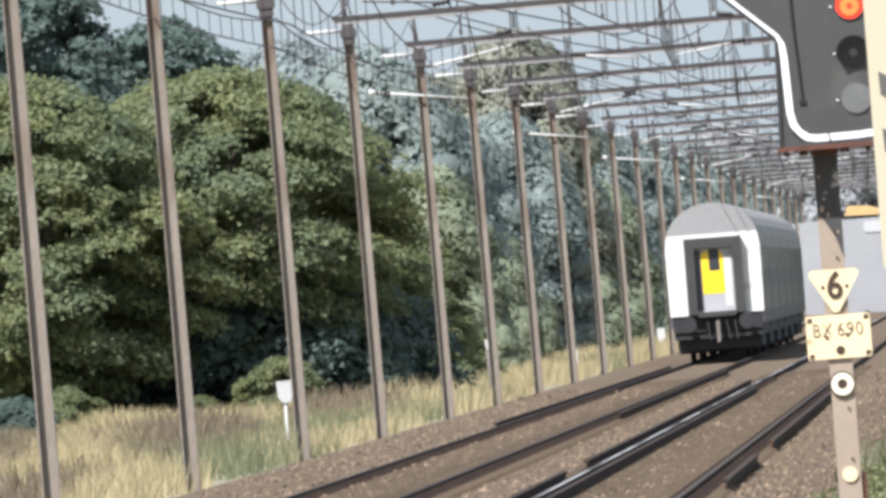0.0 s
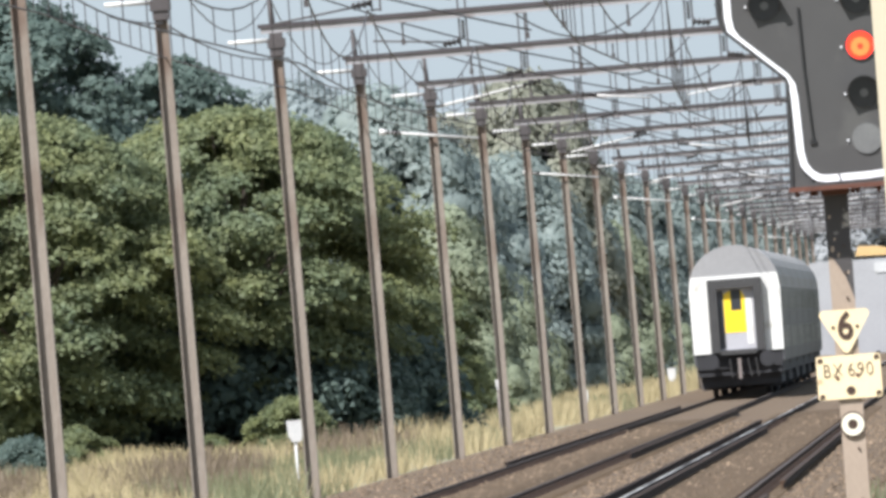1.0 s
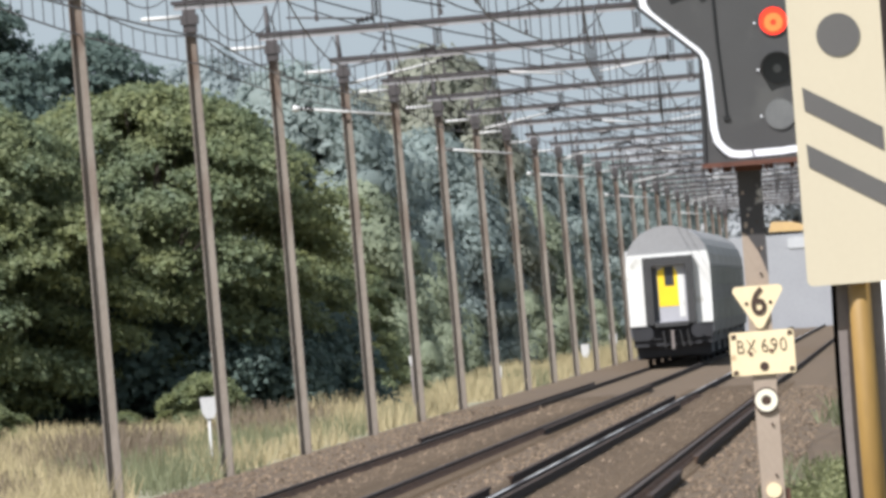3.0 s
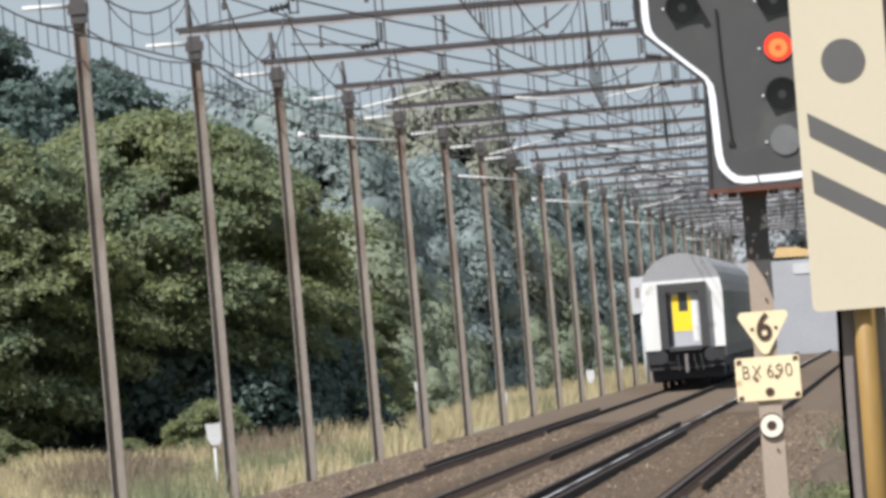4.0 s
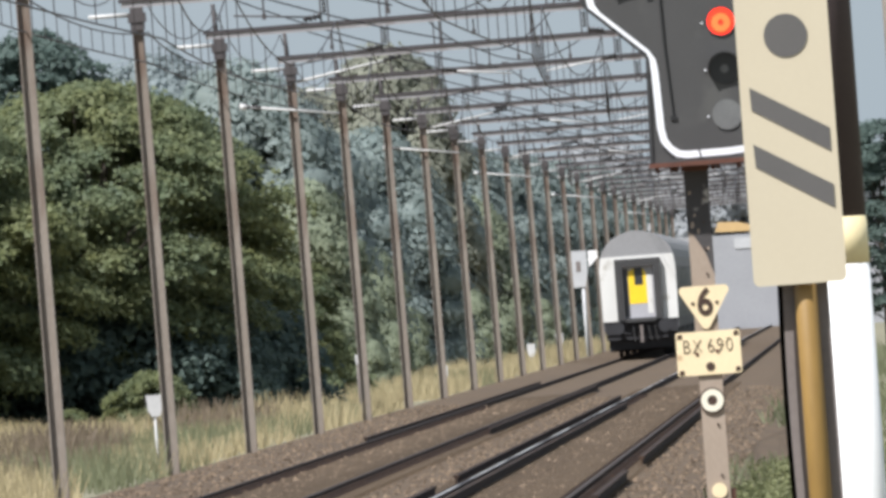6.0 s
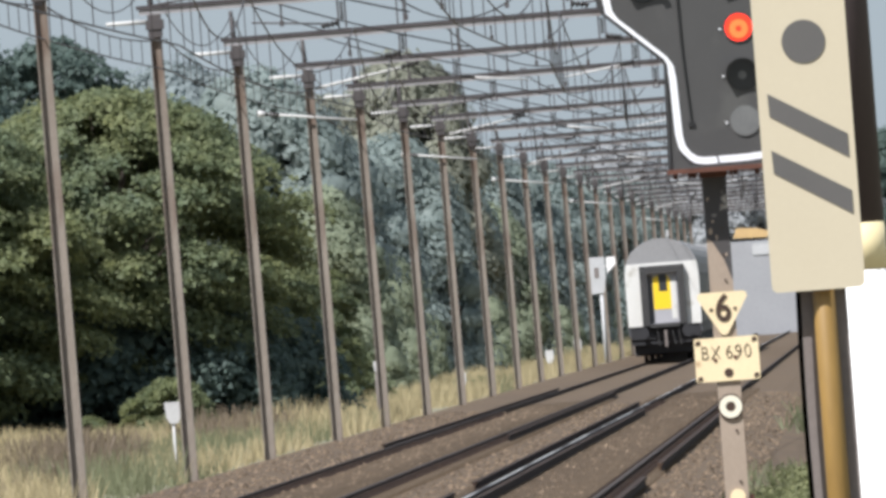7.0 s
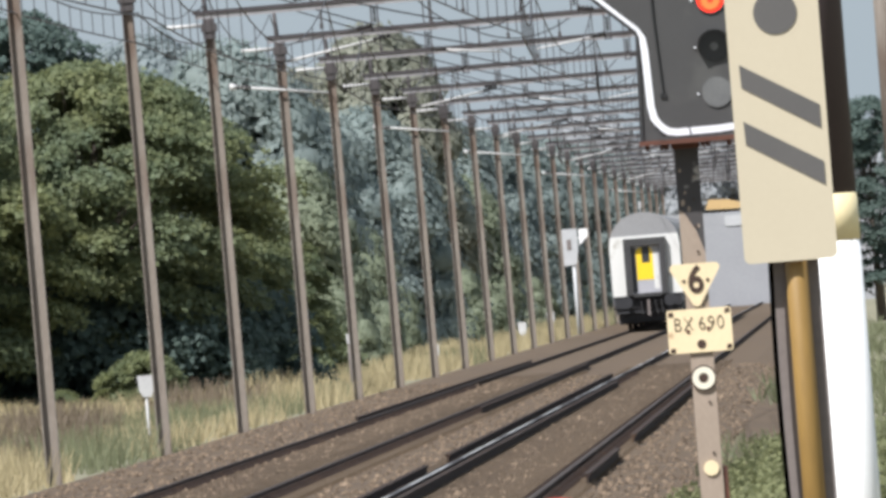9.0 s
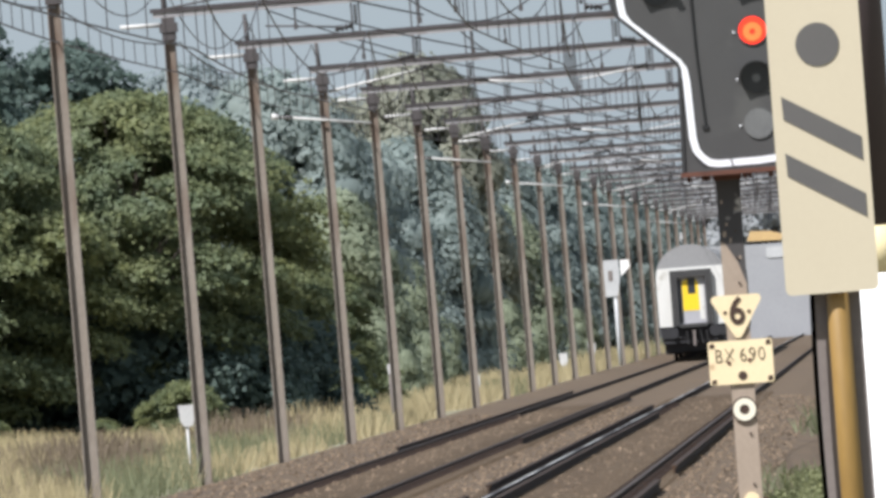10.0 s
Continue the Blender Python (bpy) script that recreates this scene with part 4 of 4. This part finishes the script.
def boughs(height, radius, bottom, n, small, flat, wide_at=0.36, foot=0.62, inner=0.74):
    """Boughs over a domed crown that draws in towards its foot: rows of x, y, z, reach, thickness."""
    rows = []
    for i in range(n):
        t = ((i + rng.random()) / n) ** 0.9
        z = bottom + (height - bottom) * t
        if t > wide_at:
            r = max(0.0, 1 - ((t - wide_at) / (1 - wide_at)) ** 2.5) ** 0.46
        else:
            r = foot + (1 - foot) * math.sin(math.pi / 2 * t / wide_at)
        a = 2.39996 * i + rng.uniform(-0.7, 0.7)
        r *= radius * (rng.uniform(inner, 1.0) if i % 4 else rng.uniform(0.3, 0.7)) * (1 + 0.10 * math.sin(2 * a + 5 * t))
        k = small * rng.uniform(0.65, 1.3)
        rows.append((r * math.cos(a), r * math.sin(a), z - 0.5 * flat * k, k, k * flat))
    return rows


def bough_leaves(rows, count, size, upward, ragged, droop, skin, own):
    """Pointed leaves on the upper skins of drooping boughs, turned to the light."""
    c = np.asarray(rows)
    w = c[:, 3] ** 2
    pick = rng.choice(len(c), count, p=w / w.sum())
    d = rng.normal(size=(count, 3))
    d /= np.linalg.norm(d, axis=1, keepdims=True)
    d[:, 2] = np.where(rng.random(count) < 0.72, np.abs(d[:, 2]), d[:, 2])
    loose = min(0.15, skin)
    r = rng.random(count) ** skin * rng.uniform(1 - loose, 1 + loose, count)
    # a lobed outline in place of a smooth one
    r *= 1 + 0.22 * np.sin(5 * np.arctan2(d[:, 1], d[:, 0]) + pick * 1.7) * np.sin(3 * d[:, 2] + pick)
    reach = np.stack([c[pick, 3], c[pick, 3], c[pick, 4]], 1)
    o = d * reach * r[:, None]
    out = c[pick, :3] * (1, 1, 0)
    out /= np.linalg.norm(out, axis=1, keepdims=True) + 1e-6
    o[:, 2] -= droop * np.maximum(0, (o * out).sum(1))
    p = c[pick, :3] + o
    nrm = d * own + out * (0.9 - own) + rng.normal(size=(count, 3)) * ragged + (0, 0, upward)
    nrm /= np.linalg.norm(nrm, axis=1, keepdims=True)
    t = np.cross(nrm, rng.normal(size=(count, 3)))
    t /= np.linalg.norm(t, axis=1, keepdims=True)
    b = np.cross(nrm, t)
    s = size * rng.uniform(0.55, 1.4, (count, 1))
    q = np.stack([p - t * s - b * s * 0.4, p + t * s - b * s * 0.25, p + b * s * 0.95 - nrm * s * 0.2], 1)
    soft = d * 0.55 + out * 0.45 + rng.normal(size=(count, 3)) * 0.10 + (0, 0, 0.15)
    soft /= np.linalg.norm(soft, axis=1, keepdims=True)
    return q.reshape(-1, 3), np.arange(count * 3).reshape(-1, 3), np.repeat(soft, 3, axis=0)


def tree(label, mat, height, radius, bottom, n, small, count, size, category="tree", flat=0.42, upward=0.55, ragged=0.42, droop=0.35, skin=0.3, core=0.0, foot=0.62, wide_at=0.36, inner=0.74, own=0.45):
    t = thing("tree", pose(0, 0, 0), label, category, "trees along the line")
    rows = boughs(height, radius, bottom, n, small, flat, wide_at, foot, inner)
    bm = bmesh.new()
    tube(bm, (0, 0, -0.5), (0.1, 0, height * 0.45), 0.026 * height, 0.012 * height, 10)
    tube(bm, (0.1, 0, height * 0.45), (0.0, 0.1, height * 0.85), 0.012 * height, 0.02, 8)
    for x, y, z, *_ in rows[::4]:
        tube(bm, (0.05, 0, min(height * 0.7, max(0.5, z * 0.6))), (x * 0.85, y * 0.85, z), 0.05, 0.012, 6, False)
    part("trunk", bm, "bark", t, "grey-brown trunk with spreading limbs")
    v, f, nv = bough_leaves(rows, count, size, upward, ragged, droop, skin, own)
    if core:
        # the dense inner foliage of each bough
        bm = bmesh.new()
        bmesh.ops.create_icosphere(bm, subdivisions=1, radius=1.0)
        bv = np.array([q.co[:] for q in bm.verts])
        bf = np.array([[q.index for q in g.verts] for g in bm.faces])
        bm.free()
        for x, y, z, k, h in rows:
            f = np.concatenate([f, bf + len(v)])
            nv = np.concatenate([nv, bv])
            v = np.concatenate([v, np.array((x, y, z)) + bv * rng.uniform(0.8, 1.12, (len(bv), 1)) * core * np.array((k, k, h))])
    # dense far crowns are shaded as rounded masses
    raw("crown", v, f, mat, t, normals=nv if core else None)
    return t


def planted(proto, x, y, s=1.0, turn=0.0, squash=1.0, z=-0.1):
    return copy_thing(proto, pose(x, y, z, 0, 0, turn) @ Matrix.Diagonal((s, s, s * squash, 1)))


# the broad dome of trees close behind the masts
near_a = tree("broad leafy tree with layered olive-green boughs overhanging the verge", "leaf_near", 7.7, 4.1, 1.3, 210, 0.78, 112000, 0.068, ragged=0.5, foot=0.35, wide_at=0.42)
near_a.matrix_world = pose(-7.0, 566, -0.1, 0, 0, 20)
near_b = tree("tall bushy tree with olive-green sunlit foliage beside the line", "leaf_near", 7.8, 3.6, 0.8, 190, 0.76, 98000, 0.068, ragged=0.5, foot=0.5)
near_b.matrix_world = pose(-11.2, 561, -0.1)
planted(near_a, -15.6, 566, 1.0, 130)
planted(near_b, -5.6, 588, 0.8, 310)
planted(near_b, -3.6, 618, 0.5, 90)
low = tree("low dense hedge bush with dull green leaves at the grass edge", "leaf_near", 2.2, 1.6, 0.0, 60, 0.45, 12000, 0.07, category="bush", flat=0.6)
low.matrix_world = pose(-2.6, 645, -0.1) @ Matrix.Diagonal((0.8, 0.8, 0.8, 1))
for x, y, s in ((-3.2, 604, 0.6), (-5.0, 572, 0.4)):
    planted(low, x, y, s, random.uniform(0, 360))
bush = tree("small leafy sapling bush with olive-green leaves under the trees", "leaf_near", 1.9, 1.5, 0.1, 26, 0.46, 13000, 0.06, category="bush", ragged=0.7, droop=0.8)
bush.matrix_world = pose(-5.9, 556, -0.1) @ Matrix.Diagonal((0.7, 0.7, 0.7, 1))
for x, y, s in ((-7.6, 557, 0.5), (-10.4, 556, 0.8), (-10.3, 512, 0.5), (-10.9, 520, 0.6)):
    planted(bush, x, y, s, 200 * s)
# dark tall trees behind them
dark = tree("tall dark green tree rising behind the bushes", "leaf_dark", 10.6, 2.9, 1.5, 150, 0.72, 30000, 0.10)
dark.matrix_world = pose(-12.7, 640, -0.1) @ Matrix.Diagonal((1.08, 1.08, 1.08, 1))
# the two at y 600 are added as darkness behind the shaded hollow
for x, y, s in ((-17.5, 650, 1.05), (-9.1, 648, 0.86), (-21, 640, 1.1), (-7.0, 600, 0.55), (-11.5, 600, 0.55)):
    planted(dark, x, y, s, random.uniform(0, 360))
# undergrowth added in dark leaf colour to stand for the hollow's shade
shade = tree("dark green undergrowth bush standing in for shade under the trees", "leaf_dark", 2.6, 1.9, 0.0, 60, 0.6, 11000, 0.09, category="bush", flat=0.6)
shade.matrix_world = pose(-6.4, 570, -0.1)
for x, y, s in ((-9.2, 570, 1.1), (-11.9, 570, 1.1), (-14.6, 572, 1.2), (-4.6, 578, 0.9), (-17, 566, 1.3), (-8.3, 565.5, 1.1), (-6.7, 565, 1.15), (-5.3, 566, 1.1), (-4.1, 569, 1.05), (-10.6, 508, 0.4)):
    planted(shade, x, y, s, random.uniform(0, 360))
# willows and poplars further along, haze put into their leaf colours
soft_form = dict(flat=0.85, upward=0.2, ragged=0.14, droop=0.5, skin=0.05, core=0.8, foot=0.85, inner=0.9, own=0.5)
pale = tree("pale willow with loose drooping foliage, leaves greyed for haze", "leaf_pale", 5.8, 1.35, 0.2, 90, 0.66, 27000, 0.08, **soft_form)
pale.matrix_world = pose(-2.85, 700, -0.1)
far = tree("tall poplar in the tree belt, leaves blued for haze", "leaf_far", 9.4, 2.6, 0.2, 150, 1.08, 36000, 0.12, **soft_form)
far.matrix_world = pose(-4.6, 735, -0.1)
olive = tree("tall tree rising over the tree belt, olive leaves greyed for haze", "leaf_olive", 11.4, 2.5, 1.0, 130, 0.95, 34000, 0.12, **soft_form)
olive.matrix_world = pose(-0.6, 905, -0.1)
blue = tree("distant tree beyond the tree belt, leaves blued for haze", "leaf_blue", 13.6, 4.2, 1.0, 120, 1.3, 30000, 0.18, **soft_form)
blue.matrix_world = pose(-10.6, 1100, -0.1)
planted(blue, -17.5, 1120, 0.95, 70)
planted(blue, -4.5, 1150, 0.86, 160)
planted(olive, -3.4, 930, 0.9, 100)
planted(pale, -1.5, 760, 0.72, 80)
planted(pale, 2.2, 955, 1.05, 200)
planted(pale, 6.3, 1180, 1.0, 20)
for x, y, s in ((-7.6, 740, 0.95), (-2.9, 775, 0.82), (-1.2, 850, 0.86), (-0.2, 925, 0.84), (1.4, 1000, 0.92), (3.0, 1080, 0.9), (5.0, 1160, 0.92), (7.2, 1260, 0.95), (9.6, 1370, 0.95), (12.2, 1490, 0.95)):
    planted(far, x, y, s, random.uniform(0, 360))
for i in range(8):
    y = 690 + 62 * i
    planted(pale, mast_x(y) - 2.6 - 0.6 * (i % 3), y, 0.26 + 0.07 * (i % 4), 50 * i)
# wood in haze-grey leaf colour closing the line, and trees on its other side
grey = tree("distant tree of the wood closing the line, leaves greyed for haze", "leaf_grey", 13.0, 5.0, 0.2, 110, 1.5, 13000, 0.24, flat=0.8, upward=0.35, ragged=0.3, skin=0.2, core=0.75)
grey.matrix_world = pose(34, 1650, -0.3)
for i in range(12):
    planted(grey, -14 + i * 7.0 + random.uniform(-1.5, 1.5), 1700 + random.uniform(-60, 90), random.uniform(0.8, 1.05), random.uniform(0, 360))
for x, y, s in ((19.3, 900, 0.78), (22.6, 915, 0.86), (17.4, 960, 0.70), (27, 930, 0.86), (24.6, 990, 0.9), (31, 1000, 0.95)):
    planted(dark, x, y, s, random.uniform(0, 360))

# a shed added far down the line, with an orange canopy and white vents
hs = thing("shed", pose(20.5, 1450, 0), "added long shed in haze grey with orange canopy and white vents", "building")
bm = bmesh.new()
# wall and roof share one flat grey that stands in for haze
box(bm, -9.5, 6.0, 0, 8, -0.4, 4.5)
wl = part("wall", bm, "haze_wall", hs, "plain wall in haze grey")
bm = bmesh.new()
prism(bm, [(-9.9, 4.5), (6.4, 4.5), (5.6, 5.15), (-9.0, 5.15)], -0.004, 8.3)
rf = part("roof", bm, "haze_wall", hs, "roof in the same haze grey")
bm = bmesh.new()
prism(bm, [(-3.6, 5.35), (-1.7, 5.3), (-1.6, 5.65), (-2.3, 5.85), (-3.4, 5.9)], 0.05, 1.6)
part("canopy", bm, "roof_orange", rf, "orange sheet canopy paled for haze")
for x0, x1, z0, z1 in ((-2.6, -1.5, 4.65, 4.95), (-8.7, -8.0, 5.4, 6.3), (-7.9, -7.1, 5.4, 6.1)):
    bm = bmesh.new()
    prism(bm, rounded(x0, x1, z0 - 0.3, z1, 0.12, 2), -0.05, 0.6)
    part("vent", bm, "wall_white", rf, "white roof vent")


# ---- grass ----
def blades(n, xs, ys, z0, height, width, mat, name, label, tufts):
    h = height * rng.uniform(0.35, 1.2, n) * np.clip(0.75 + 0.9 * tufts, 0.45, 1.5)
    a = rng.uniform(0, 2 * math.pi, n)
    w = width * rng.uniform(0.6, 1.4, n)
    lean = rng.normal(size=(n, 2)) * 0.32 * h[:, None]
    base = np.stack([xs, ys, np.full(n, z0)], 1)
    side = np.stack([np.cos(a), np.sin(a) * 0.4, np.zeros(n)], 1) * w[:, None]
    top = base + np.stack([lean[:, 0], lean[:, 1], h], 1)
    q = np.stack([base - side, base + side, top + side * 0.25, top - side * 0.25], 1).reshape(-1, 3)
    ob = raw(name, q, np.arange(n * 4).reshape(-1, 4), mat, kind="stuff")
    return tagged(ob, label, "grass")


def verge(n, y0, y1, power, left, right, patch):
    """Places on the verge, kept where a slow noise allows them."""
    ys_ = y0 + (y1 - y0) * rng.random(n) ** power
    xs_ = along(0, ys_) + rng.uniform(left, right, n)
    keep = np.array([noise.noise(Vector((x * 0.35, y * 0.022, patch))) for x, y in zip(xs_, ys_)])
    return xs_, ys_, keep


xs, ys_, kp = verge(170000, 250, 1250, 1.4, -13.5, -5.32, 3.1)
m = kp > np.interp(ys_, [300, 480], [-0.05, -0.28])
blades(m.sum(), xs[m], ys_[m], -0.06, 0.56, 0.009, "straw", "dry_grass", "tall straw-yellow dry grass on the verge beside the masts", kp[m])
xs, ys_, kp = verge(110000, 250, 1250, 1.4, -13.5, -5.25, 9.7)
m = kp > np.interp(ys_, [330, 460], [0.42, 0.14])
blades(m.sum(), xs[m], ys_[m], -0.06, 0.44, 0.009, "grass", "green_grass", "green grass tufts on the verge beside the masts", kp[m])
xs, ys_, kp = verge(70000, 300, 520, 1.0, -13.5, -6.6, 14.2)
m = (kp > np.interp(ys_, [300, 520], [0.02, 0.26])) & (rng.random(70000) < 0.75)
blades(m.sum(), xs[m], ys_[m], -0.06, 0.62, 0.014, "brown_weed", "dead_weeds", "withered brown weeds standing in the dry grass", kp[m])
xs, ys_, kp = verge(26000, 200, 900, 1.6, 3.2, 11, 5.5)
m = kp > -0.1
blades(m.sum(), xs[m], ys_[m], -0.36, 0.38, 0.02, "grass", "cess_grass", "low green grass beyond the track bed", kp[m])
weed = thing("weed_clump", pose(3.7, 268, -0.34), "fresh green leafy weeds growing beside the ballast", "weed", "weeds beside the track")
v, f = leaves([(rng.uniform(-0.45, 0.45), rng.uniform(-1.5, 1.5), rng.uniform(0.05, 0.28), 0.22, 0.3, 0.16) for _ in range(40)], 3500, 0.035)
raw("foliage", v, f, "weed", weed)
for x0, y, s in ((3.8, 252, 0.9), (4.1, 246, 1.1), (3.9, 290, 0.9), (4.3, 262, 1.1), (4.4, 305, 0.9), (4.7, 285, 1.0), (4.9, 255, 1.2), (4.0, 322, 0.8), (4.6, 340, 0.9)):
    copy_thing(weed, pose(along(x0, y) + 0.4, y, -0.34, 0, 0, random.uniform(0, 40)) @ Matrix.Diagonal((s, s, s * random.uniform(0.7, 1.1), 1)))


# ---- what moves ----
def motions():
    """The train draws away along its track."""
    way = [(0.0, 728), (2.5, 806), (4.5, 866), (7.5, 946), (10.0, 1003)]
    for i, c in enumerate(coaches):
        walk(c, [(t, pose(along(TRACKS[0], y + 27.0 * i), y + 27.0 * i, 0, 0, 0, HEADING)) for t, y in way])


motions()
